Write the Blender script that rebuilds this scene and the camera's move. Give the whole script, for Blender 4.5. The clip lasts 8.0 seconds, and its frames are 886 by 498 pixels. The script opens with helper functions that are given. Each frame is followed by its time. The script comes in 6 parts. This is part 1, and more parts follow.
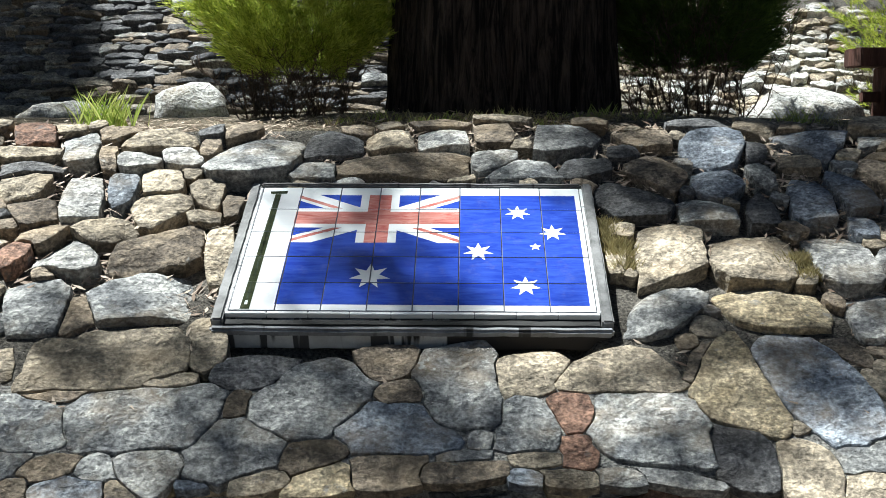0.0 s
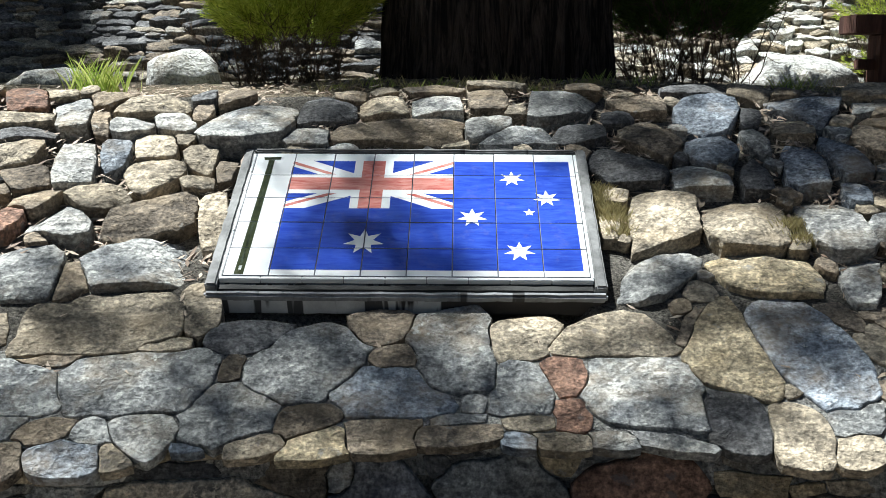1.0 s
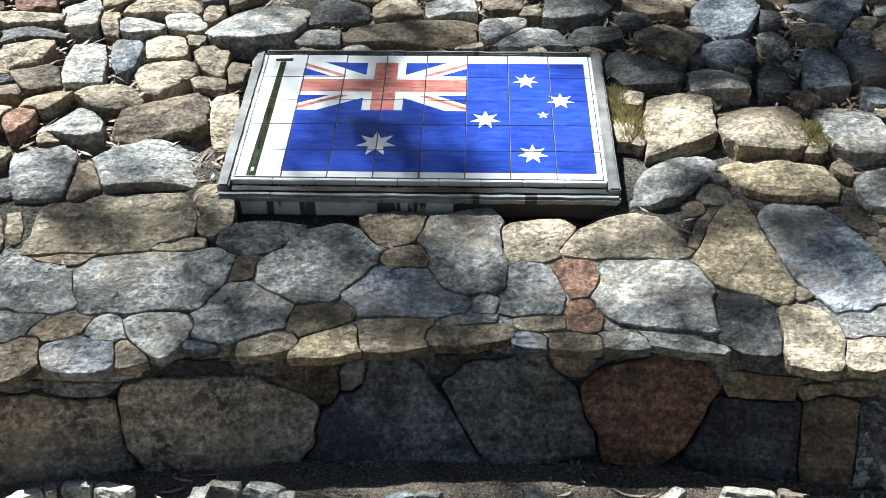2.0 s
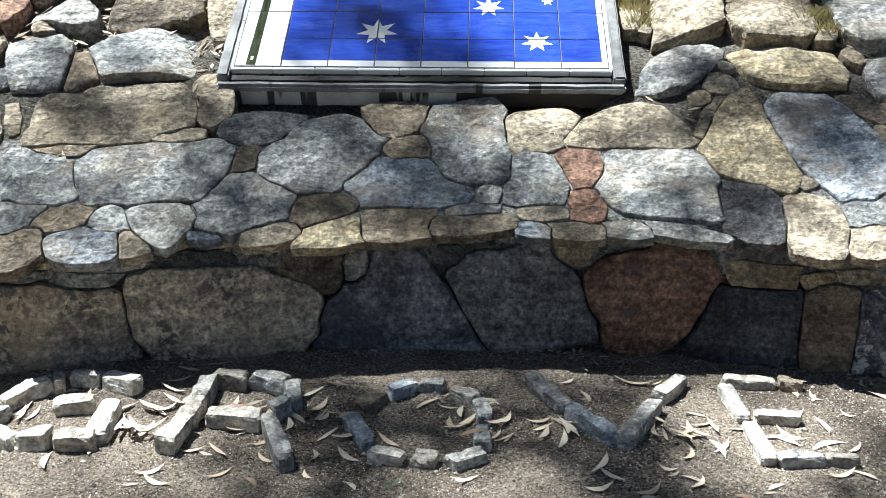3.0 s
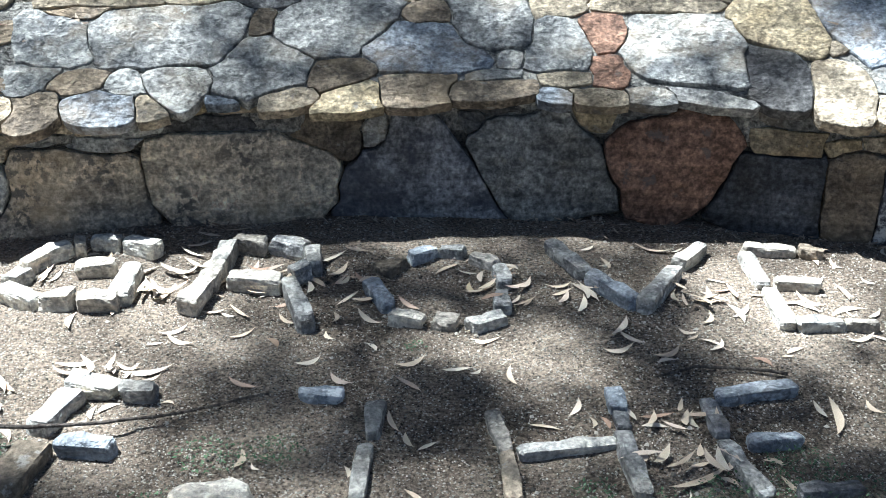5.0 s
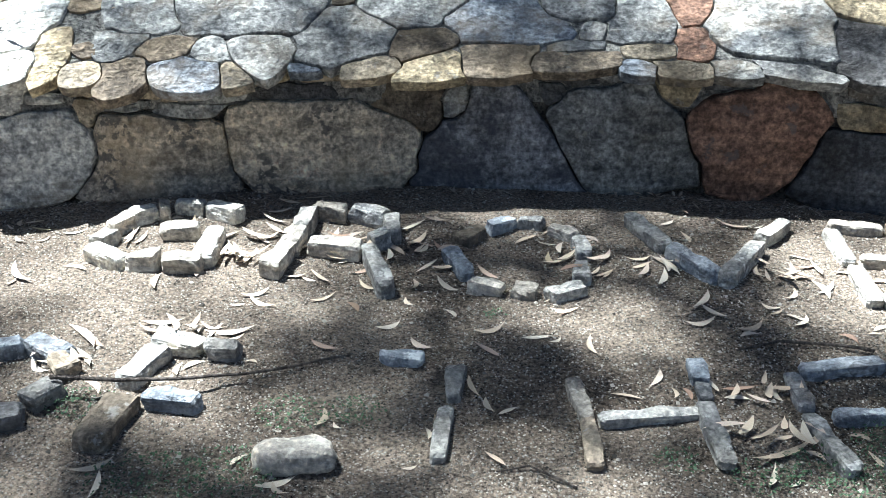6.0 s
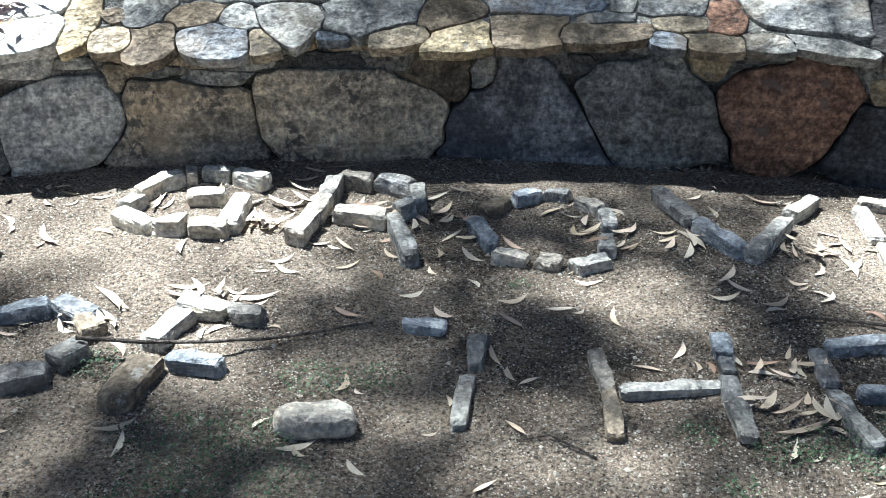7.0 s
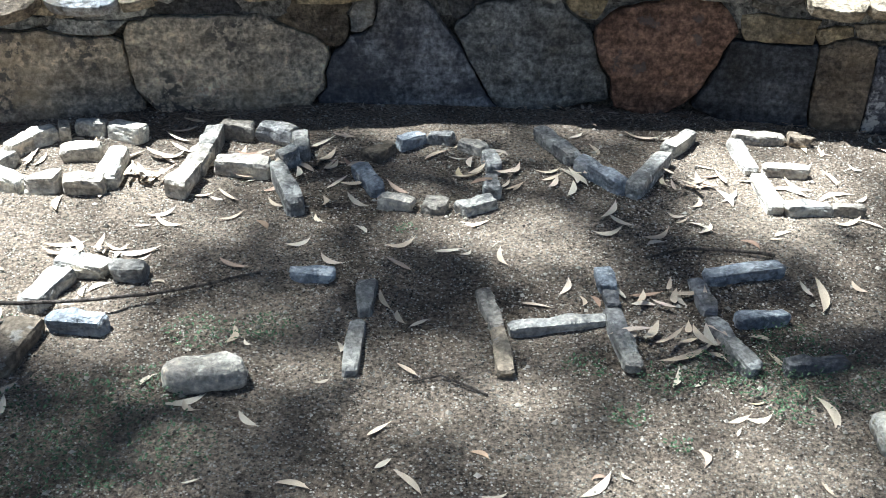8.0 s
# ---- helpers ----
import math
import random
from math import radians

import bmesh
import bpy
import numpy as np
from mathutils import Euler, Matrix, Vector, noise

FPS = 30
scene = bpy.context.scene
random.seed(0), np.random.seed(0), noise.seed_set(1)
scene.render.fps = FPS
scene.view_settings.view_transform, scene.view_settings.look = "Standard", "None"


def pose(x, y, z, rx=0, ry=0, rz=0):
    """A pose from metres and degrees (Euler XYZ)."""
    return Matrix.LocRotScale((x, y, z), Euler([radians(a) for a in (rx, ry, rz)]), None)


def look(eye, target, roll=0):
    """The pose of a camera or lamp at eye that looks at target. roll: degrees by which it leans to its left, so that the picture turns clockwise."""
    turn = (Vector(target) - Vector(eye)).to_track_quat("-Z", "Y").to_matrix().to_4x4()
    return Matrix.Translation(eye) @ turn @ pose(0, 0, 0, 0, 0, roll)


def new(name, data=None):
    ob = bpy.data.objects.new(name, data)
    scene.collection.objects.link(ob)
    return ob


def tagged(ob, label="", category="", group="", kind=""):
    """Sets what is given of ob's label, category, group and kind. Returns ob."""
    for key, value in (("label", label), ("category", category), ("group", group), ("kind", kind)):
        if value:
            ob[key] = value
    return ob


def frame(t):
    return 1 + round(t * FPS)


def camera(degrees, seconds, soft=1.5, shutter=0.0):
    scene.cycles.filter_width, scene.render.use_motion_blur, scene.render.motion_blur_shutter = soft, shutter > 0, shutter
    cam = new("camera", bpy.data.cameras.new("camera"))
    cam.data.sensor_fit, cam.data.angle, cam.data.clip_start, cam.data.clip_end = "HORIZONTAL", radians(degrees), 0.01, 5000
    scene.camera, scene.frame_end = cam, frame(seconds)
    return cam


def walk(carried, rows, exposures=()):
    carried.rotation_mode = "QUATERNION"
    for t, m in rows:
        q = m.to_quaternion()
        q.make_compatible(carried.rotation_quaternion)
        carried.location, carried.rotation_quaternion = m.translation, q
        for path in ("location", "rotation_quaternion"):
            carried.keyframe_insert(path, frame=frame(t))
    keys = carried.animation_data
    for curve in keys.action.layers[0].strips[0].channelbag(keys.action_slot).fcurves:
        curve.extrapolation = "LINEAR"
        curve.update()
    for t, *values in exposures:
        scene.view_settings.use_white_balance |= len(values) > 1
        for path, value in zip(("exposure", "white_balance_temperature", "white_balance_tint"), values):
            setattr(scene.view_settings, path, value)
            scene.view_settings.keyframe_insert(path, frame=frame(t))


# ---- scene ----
cam = camera(45.0, 8.0, soft=0.85)
PATH = [
    (0, (0.780, -3.631, 1.428), (0.7339, -1.6508, 1.1495), 0.10),
    (0.5, (0.773, -3.634, 1.424), (0.7495, -1.6534, 1.1461), 0.23),
    (1, (0.778, -3.634, 1.411), (0.7446, -1.6623, 1.0783), 0.16),
    (1.5, (0.773, -3.639, 1.403), (0.7293, -1.6833, 0.9863), 0.42),
    (1.7, (0.779, -3.637, 1.392), (0.7271, -1.6880, 0.9456), 0.48),
    (2.8, (0.790, -3.636, 1.356), (0.7190, -1.7413, 0.7187), -0.14),
    (3, (0.781, -3.629, 1.356), (0.7212, -1.7485, 0.6781), 0.10),
    (3.5, (0.771, -3.619, 1.350), (0.7092, -1.7645, 0.6025), 0.28),
    (4, (0.761, -3.625, 1.327), (0.6963, -1.7845, 0.5467), 0.44),
    (4.5, (0.764, -3.623, 1.321), (0.6836, -1.8067, 0.4867), 0.15),
    (4.7, (0.765, -3.624, 1.317), (0.6888, -1.8174, 0.4633), 0.14),
    (5.8, (0.718, -3.655, 1.264), (0.5756, -1.8754, 0.3623), 0.06),
    (6, (0.714, -3.656, 1.264), (0.5226, -1.8804, 0.3644), -0.24),
    (6.5, (0.709, -3.664, 1.258), (0.4209, -1.9041, 0.3516), -0.55),
    (7, (0.722, -3.661, 1.247), (0.4817, -1.9110, 0.3097), 0.03),
    (7.5, (0.731, -3.658, 1.245), (0.6266, -1.9169, 0.2662), 0.93),
    (8, (0.733, -3.660, 1.241), (0.6990, -1.9413, 0.2183), 0.97),
]
walk(cam, [(t, look(e, g, r)) for t, e, g, r in PATH],
     exposures=[(0, 1.09, 6300, 9), (1.5, 1.15, 6290, 9), (3.0, 1.46, 6200, 9), (3.5, 1.53, 6150, 9), (4.5, 1.87, 5970, 9), (6.0, 1.98, 6000, 9), (8.0, 1.92, 6080, 9)])

# ---- light ----
SUN_FROM = Vector((-0.42, 0.25, 1.0)).normalized()
sun_elev = math.asin(SUN_FROM.z)
sun_azim = math.atan2(SUN_FROM.x, SUN_FROM.y)
world = bpy.data.worlds.new("sky")
world.use_nodes = True
scene.world = world
sky = world.node_tree.nodes.new("ShaderNodeTexSky")
sky.sky_type = 'NISHITA'
sky.sun_disc = False
sky.sun_elevation = sun_elev
sky.sun_rotation = sun_azim
bg = world.node_tree.nodes["Background"]
bg.inputs["Strength"].default_value = 0.0205
world.node_tree.links.new(sky.outputs[0], bg.inputs[0])
sun = new("sun", bpy.data.lights.new("sun", 'SUN'))
sun.data.energy = 6.2
sun.data.angle = radians(0.53)
sun.data.color = (0.955, 0.985, 0.96)
sun.matrix_world = look(SUN_FROM * 30, (0, 0, 0))

# ---- materials ----
def nodes_of(name):
    m = bpy.data.materials.new(name)
    m.use_nodes = True
    nt = m.node_tree
    return m, nt, nt.nodes["Principled BSDF"]


def add(nt, kind, **values):
    n = nt.nodes.new(kind)
    for key, value in values.items():
        if key in n.inputs:
            n.inputs[key].default_value = value
    return n


def coords(nt, spread=40.0):
    """Object coordinates, shifted by a random amount for each object."""
    tc = nt.nodes.new("ShaderNodeTexCoord")
    info = nt.nodes.new("ShaderNodeObjectInfo")
    mul = add(nt, "ShaderNodeMath")
    mul.operation = 'MULTIPLY'
    mul.inputs[1].default_value = spread
    nt.links.new(info.outputs["Random"], mul.inputs[0])
    sh = nt.nodes.new("ShaderNodeVectorMath")
    sh.operation = 'ADD'
    nt.links.new(tc.outputs["Object"], sh.inputs[0])
    nt.links.new(mul.outputs[0], sh.inputs[1])
    return sh.outputs[0], info.outputs["Random"]


def noise_tex(nt, vec, scale, detail=5.0, rough=0.6, distort=0.0):
    n = add(nt, "ShaderNodeTexNoise")
    n.inputs["Scale"].default_value = scale
    n.inputs["Detail"].default_value = detail
    n.inputs["Roughness"].default_value = rough
    n.inputs["Distortion"].default_value = distort
    nt.links.new(vec, n.inputs["Vector"])
    return n.outputs["Fac"]


def ramp(nt, fac, stops):
    r = nt.nodes.new("ShaderNodeValToRGB")
    while len(r.color_ramp.elements) < len(stops):
        r.color_ramp.elements.new(0.5)
    for e, (p, c) in zip(r.color_ramp.elements, stops):
        e.position = p
        e.color = (*c, 1) if len(c) == 3 else c
    nt.links.new(fac, r.inputs[0])
    return r.outputs[0]


def mix(nt, fac, a, b, mode='MIX'):
    n = nt.nodes.new("ShaderNodeMix")
    n.data_type = 'RGBA'
    n.blend_type = mode
    for sock, v in ((n.inputs[0], fac), (n.inputs[6], a), (n.inputs[7], b)):
        if isinstance(v, (int, float)):
            sock.default_value = v
        elif isinstance(v, tuple):
            sock.default_value = (*v, 1)
        else:
            nt.links.new(v, sock)
    return n.outputs[2]


def bump(nt, bsdf, height, strength, distance):
    b = nt.nodes.new("ShaderNodeBump")
    b.inputs["Strength"].default_value = strength
    b.inputs["Distance"].default_value = distance
    nt.links.new(height, b.inputs["Height"])
    nt.links.new(b.outputs[0], bsdf.inputs["Normal"])


def vary(nt, col, rnd, low, high):
    """Lighten or darken a colour by an object's random number."""
    mr = nt.nodes.new("ShaderNodeMapRange")
    mr.inputs[3].default_value = low
    mr.inputs[4].default_value = high
    nt.links.new(rnd, mr.inputs[0])
    hsv = nt.nodes.new("ShaderNodeHueSaturation")
    nt.links.new(mr.outputs[0], hsv.inputs["Value"])
    nt.links.new(col, hsv.inputs["Color"])
    return hsv.outputs[0]


def math_node(nt, op, a, b=0.0, c=0.0):
    n = nt.nodes.new("ShaderNodeMath")
    n.operation = op
    for sock, v in zip(n.inputs, (a, b, c)):
        if isinstance(v, (int, float)):
            sock.default_value = v
        else:
            nt.links.new(v, sock)
    return n.outputs[0]


def stone_mat(name, light, dark, fleck=0.3, lichen=None, lichen_at=0.62, rough=0.85, coarse=9.0, cover=0.8, spots=17.0, stain=True, bright=1.0, patchy=False, mottled=1.0):
    """Weathered field stone: broad tone, mottling, faint bedding, cracks, rusty stains and crusts of lichen."""
    m, nt, bsdf = nodes_of(name)
    vec, rnd = coords(nt)
    big = noise_tex(nt, vec, coarse * 0.8, 5, 0.58, 0.25)
    col = ramp(nt, big, [(0.34, dark), (0.5, tuple((a + b) / 2 for a, b in zip(light, dark))), (0.66, light)])
    mottle = noise_tex(nt, vec, 27, 5, 0.66, 0.3)
    col = mix(nt, 0.62 * mottled, col, ramp(nt, mottle, [(0.32, (0.12, 0.12, 0.12)), (0.5, (0.5, 0.5, 0.5)), (0.66, (0.86, 0.85, 0.82))]), 'OVERLAY')
    speck = noise_tex(nt, vec, 66, 3, 0.6)
    col = mix(nt, 0.48 * mottled, col, ramp(nt, speck, [(0.36, (0.06, 0.06, 0.06)), (0.5, (0.5, 0.5, 0.5)), (0.64, (0.92, 0.91, 0.88))]), 'OVERLAY')
    fine = noise_tex(nt, vec, 105, 2, 0.55)
    col = mix(nt, fleck * 0.75, col, ramp(nt, fine, [(0.34, (0.05, 0.05, 0.05)), (0.5, (0.5, 0.5, 0.5)), (0.68, (1, 1, 1))]), 'OVERLAY')
    # bedding planes, turned differently in every stone
    way = nt.nodes.new("ShaderNodeCombineXYZ")
    for k, turn in enumerate((1.7, 0.9, 2.6)):
        nt.links.new(math_node(nt, 'MULTIPLY', rnd, turn), way.inputs[k])
    bed = nt.nodes.new("ShaderNodeMapping")
    nt.links.new(way.outputs[0], bed.inputs["Rotation"])
    bed.inputs["Scale"].default_value = (4, 7, 34)
    nt.links.new(vec, bed.inputs[0])
    layers = noise_tex(nt, bed.outputs[0], 1.0, 4, 0.6, 0.5)
    col = mix(nt, 0.4, col, ramp(nt, layers, [(0.36, (0.2, 0.2, 0.2)), (0.5, (0.5, 0.5, 0.5)), (0.64, (0.78, 0.77, 0.74))]), 'OVERLAY')
    seam = noise_tex(nt, vec, 4.2, 4, 0.55, 0.6)
    line = ramp(nt, seam, [(0.490, (0, 0, 0)), (0.498, (0.75, 0.75, 0.75)), (0.502, (0.75, 0.75, 0.75)), (0.510, (0, 0, 0))])
    where = ramp(nt, noise_tex(nt, vec, 2.7, 2, 0.5), [(0.58, (0, 0, 0)), (0.66, (0.8, 0.8, 0.8))])
    col = mix(nt, mix(nt, 1.0, line, where, 'MULTIPLY'), col, tuple(c * 0.3 for c in dark))
    warm = noise_tex(nt, vec, 4.2, 4, 0.6)
    col = mix(nt, ramp(nt, warm, [(0.5, (0, 0, 0)), (0.7, (0.45 * (stain or 1),) * 3)]), col, (0.36, 0.27, 0.165), 'MIX' if stain else 'MULTIPLY')
    if lichen:
        patch = noise_tex(nt, vec, spots, 6, 0.66, 0.2)
        f = ramp(nt, patch, [(lichen_at - 0.04, (0, 0, 0)), (lichen_at + 0.02, (cover, cover, cover))])
        if patchy:
            f = mix(nt, 1.0, f, ramp(nt, noise_tex(nt, vec, 6.5, 3, 0.55), [(0.4, (0, 0, 0)), (0.56, (1, 1, 1))]), 'MULTIPLY')
        col = mix(nt, f, col, lichen)
    col = vary(nt, col, rnd, 0.74 * bright, 1.32 * bright)
    nt.links.new(col, bsdf.inputs["Base Color"])
    bsdf.inputs["Roughness"].default_value = rough
    bsdf.inputs["Specular IOR Level"].default_value = 0.3
    # swells, pits and bedding
    h = math_node(nt, 'MULTIPLY_ADD', noise_tex(nt, vec, 14, 5, 0.55, 0.2), 1.3, math_node(nt, 'MULTIPLY_ADD', mottle, 0.6, math_node(nt, 'MULTIPLY', speck, 0.35)))
    h = math_node(nt, 'ADD', h, math_node(nt, 'MULTIPLY', layers, 0.4))
    bump(nt, bsdf, h, 1.0, 0.022)
    return m


STONE = {
    "g": stone_mat("grey_granite", (0.31, 0.31, 0.295), (0.12, 0.125, 0.13), 0.28, (0.50, 0.50, 0.46), 0.64),
    "l": stone_mat("pale_granite", (0.50, 0.49, 0.455), (0.27, 0.27, 0.265), 0.25, (0.22, 0.22, 0.22), 0.68),
    "t": stone_mat("tan_stone", (0.40, 0.34, 0.255), (0.19, 0.16, 0.12), 0.25, (0.17, 0.15, 0.13), 0.66),
    "b": stone_mat("brown_stone", (0.24, 0.195, 0.145), (0.115, 0.092, 0.07), 0.28, (0.32, 0.31, 0.28), 0.68),
    "o": stone_mat("ochre_stone", (0.40, 0.335, 0.23), (0.25, 0.20, 0.125), 0.35, (0.22, 0.21, 0.19), 0.64),
    "r": stone_mat("rust_stone", (0.235, 0.142, 0.102), (0.15, 0.085, 0.06), 0.4, (0.12, 0.10, 0.09), 0.62, stain=False, bright=1.15),
    "d": stone_mat("dark_stone", (0.135, 0.135, 0.135), (0.07, 0.07, 0.075), 0.35, (0.25, 0.25, 0.24), 0.72, stain=False),
    "u": stone_mat("blue_grey_slate", (0.26, 0.285, 0.318), (0.12, 0.14, 0.168), 0.28, (0.42, 0.43, 0.42), 0.67),
    "x": stone_mat("dark_lichened_boulder", (0.34, 0.285, 0.215), (0.17, 0.15, 0.125), 0.3, (0.06, 0.056, 0.053), 0.53, coarse=6, spots=34, cover=0.85, bright=1.5, patchy=True),
    "y": stone_mat("buff_lichened_boulder", (0.46, 0.39, 0.30), (0.27, 0.24, 0.19), 0.3, (0.06, 0.056, 0.054), 0.53, coarse=5, spots=32, cover=0.85, bright=1.2, patchy=True),
    "e": stone_mat("grey_stained_boulder", (0.26, 0.26, 0.27), (0.13, 0.135, 0.145), 0.3, (0.045, 0.047, 0.06), 0.56, coarse=4, spots=5, cover=0.7, stain=False, bright=0.95),
    "f": stone_mat("dull_grey_boulder", (0.185, 0.185, 0.175), (0.095, 0.098, 0.097), 0.4, (0.21, 0.20, 0.165), 0.66, coarse=8, stain=False, bright=1.4),
    "n": stone_mat("black_slate", (0.075, 0.08, 0.09), (0.03, 0.032, 0.036), 0.35, (0.16, 0.16, 0.16), 0.74, stain=False),
    "z": stone_mat("black_and_white_lichened_boulder", (0.17, 0.17, 0.19), (0.08, 0.08, 0.09), 0.5, (0.55, 0.55, 0.52), 0.58),
    "k": stone_mat("rubble_stone", (0.40, 0.36, 0.29), (0.19, 0.17, 0.14), 0.45, (0.14, 0.13, 0.12), 0.62, coarse=6),
    "w": stone_mat("white_boulder", (0.66, 0.65, 0.61), (0.46, 0.46, 0.44), 0.3, (0.3, 0.3, 0.29), 0.7, coarse=5),
}

BLOCK = {
    "g": stone_mat("grey_block", (0.41, 0.395, 0.36), (0.22, 0.22, 0.22), 0.3, (0.58, 0.58, 0.55), 0.6, stain=0.3, bright=1.12, mottled=0.6),
    "l": stone_mat("pale_block", (0.58, 0.55, 0.48), (0.34, 0.335, 0.32), 0.28, (0.25, 0.25, 0.24), 0.68, stain=0.3, bright=1.12, mottled=0.6),
    "t": stone_mat("tan_block", (0.50, 0.46, 0.40), (0.32, 0.29, 0.25), 0.28, (0.6, 0.57, 0.5), 0.62, stain=0.3, bright=1.12, mottled=0.6),
    "b": stone_mat("brown_block", (0.30, 0.25, 0.19), (0.16, 0.13, 0.10), 0.3, (0.42, 0.4, 0.36), 0.64, stain=0.3, bright=1.12, mottled=0.6),
    "u": stone_mat("blue_grey_block", (0.34, 0.37, 0.405), (0.17, 0.19, 0.215), 0.3, (0.58, 0.6, 0.6), 0.62, stain=0.3, bright=1.12, mottled=0.6),
    "d": stone_mat("dark_block", (0.22, 0.22, 0.22), (0.12, 0.12, 0.125), 0.35, (0.4, 0.4, 0.39), 0.66, stain=0.3, bright=1.12, mottled=0.6),
}


def earth_mat(name, light, dark, pebble, scale=1.0, flecks=0.62):
    m, nt, bsdf = nodes_of(name)
    tc = nt.nodes.new("ShaderNodeTexCoord")
    vec = tc.outputs["Object"]
    col = ramp(nt, noise_tex(nt, vec, 2.6 * scale, 7, 0.65, 0.4), [(0.33, dark), (0.66, light)])
    grit = noise_tex(nt, vec, 115 * scale, 3, 0.7)
    col = mix(nt, 0.8, col, ramp(nt, grit, [(0.34, (0.08, 0.08, 0.08)), (0.5, (0.48, 0.48, 0.48)), (0.66, (0.9, 0.89, 0.85))]), 'OVERLAY')
    vor = add(nt, "ShaderNodeTexVoronoi")
    vor.inputs["Scale"].default_value = 150 * scale
    nt.links.new(vec, vor.inputs["Vector"])
    spot = ramp(nt, vor.outputs["Distance"], [(0.16, (1, 1, 1)), (0.3, (0, 0, 0))])
    pick = ramp(nt, noise_tex(nt, vec, 45 * scale, 2, 0.5), [(flecks - 0.1, (0, 0, 0)), (flecks, (1, 1, 1))])
    col = mix(nt, mix(nt, 1.0, spot, pick, 'MULTIPLY'), col, pebble)
    nt.links.new(col, bsdf.inputs["Base Color"])
    bsdf.inputs["Roughness"].default_value = 0.95
    bsdf.inputs["Specular IOR Level"].default_value = 0.15
    h = nt.nodes.new("ShaderNodeMath")
    h.operation = 'ADD'
    nt.links.new(noise_tex(nt, vec, 60 * scale, 6, 0.7), h.inputs[0])
    nt.links.new(noise_tex(nt, vec, 190 * scale, 3, 0.6), h.inputs[1])
    bump(nt, bsdf, h.outputs[0], 1.0, 0.028)
    return m


def leaf_mat(name, a, b, translucent=0.3, rough=0.5):
    """Leaves whose colour runs from a to b, piece by piece."""
    m, nt, bsdf = nodes_of(name)
    geo = nt.nodes.new("ShaderNodeNewGeometry")
    col = ramp(nt, geo.outputs["Random Per Island"], [(0.0, a), (1.0, b)])
    nt.links.new(col, bsdf.inputs["Base Color"])
    bsdf.inputs["Roughness"].default_value = rough
    bsdf.inputs["Specular IOR Level"].default_value = 0.3
    tr = nt.nodes.new("ShaderNodeBsdfTranslucent")
    nt.links.new(col, tr.inputs["Color"])
    mx = nt.nodes.new("ShaderNodeMixShader")
    mx.inputs[0].default_value = translucent
    out = nt.nodes["Material Output"]
    nt.links.new(bsdf.outputs[0], mx.inputs[1])
    nt.links.new(tr.outputs[0], mx.inputs[2])
    nt.links.new(mx.outputs[0], out.inputs[0])
    return m


def fallen_leaf_mat():
    m, nt, bsdf = nodes_of("dry_gum_leaf")
    vec, rnd = coords(nt)
    col = ramp(nt, rnd, [(0.0, (0.66, 0.56, 0.42)), (0.35, (0.58, 0.46, 0.34)), (0.6, (0.70, 0.63, 0.51)), (0.85, (0.62, 0.50, 0.40)), (0.94, (0.40, 0.25, 0.17)), (1.0, (0.5, 0.45, 0.28))])
    col = mix(nt, 0.5, col, ramp(nt, noise_tex(nt, vec, 60, 5, 0.7), [(0.3, (0.25, 0.22, 0.2)), (0.65, (0.75, 0.75, 0.75))]), 'OVERLAY')
    nt.links.new(col, bsdf.inputs["Base Color"])
    bsdf.inputs["Roughness"].default_value = 0.55
    bump(nt, bsdf, noise_tex(nt, vec, 120, 4), 0.4, 0.002)
    return m


def glaze(name, colour, streak, amount=0.35):
    """Hand-painted ceramic glaze: brushed colour, uneven from tile to tile."""
    m, nt, bsdf = nodes_of(name)
    vec, rnd = coords(nt)
    mp = nt.nodes.new("ShaderNodeMapping")
    mp.inputs["Scale"].default_value = (6, 30, 6)
    nt.links.new(vec, mp.inputs[0])
    brush = noise_tex(nt, mp.outputs[0], 1.6, 6, 0.65, 0.8)
    col = mix(nt, ramp(nt, brush, [(0.35, (0, 0, 0)), (0.75, (amount, amount, amount))]), colour, streak)
    col = vary(nt, col, rnd, 0.88, 1.1)
    dirt = noise_tex(nt, vec, 14, 6, 0.7)
    col = mix(nt, ramp(nt, dirt, [(0.56, (0, 0, 0)), (0.8, (0.25, 0.25, 0.25))]), col, (0.2, 0.19, 0.17))
    nt.links.new(col, bsdf.inputs["Base Color"])
    bsdf.inputs["Roughness"].default_value = 0.07
    bsdf.inputs["Specular IOR Level"].default_value = 0.35
    bump(nt, bsdf, noise_tex(nt, vec, 22, 3), 0.12, 0.004)
    return m


GLAZE_WHITE = glaze("white_glaze", (0.78, 0.79, 0.78), (0.62, 0.66, 0.70), 0.4)
GLAZE_BLUE = glaze("blue_glaze", (0.017, 0.043, 0.31), (0.05, 0.11, 0.48), 0.8)
GLAZE_RED = glaze("red_glaze", (0.40, 0.10, 0.085), (0.68, 0.38, 0.32), 0.9)
GLAZE_SHEEN = glaze("pale_olive_glaze", (0.05, 0.065, 0.05), (0.10, 0.12, 0.09), 0.5)
GLAZE_POLE = glaze("olive_glaze", (0.02, 0.026, 0.016), (0.08, 0.09, 0.035), 0.5)


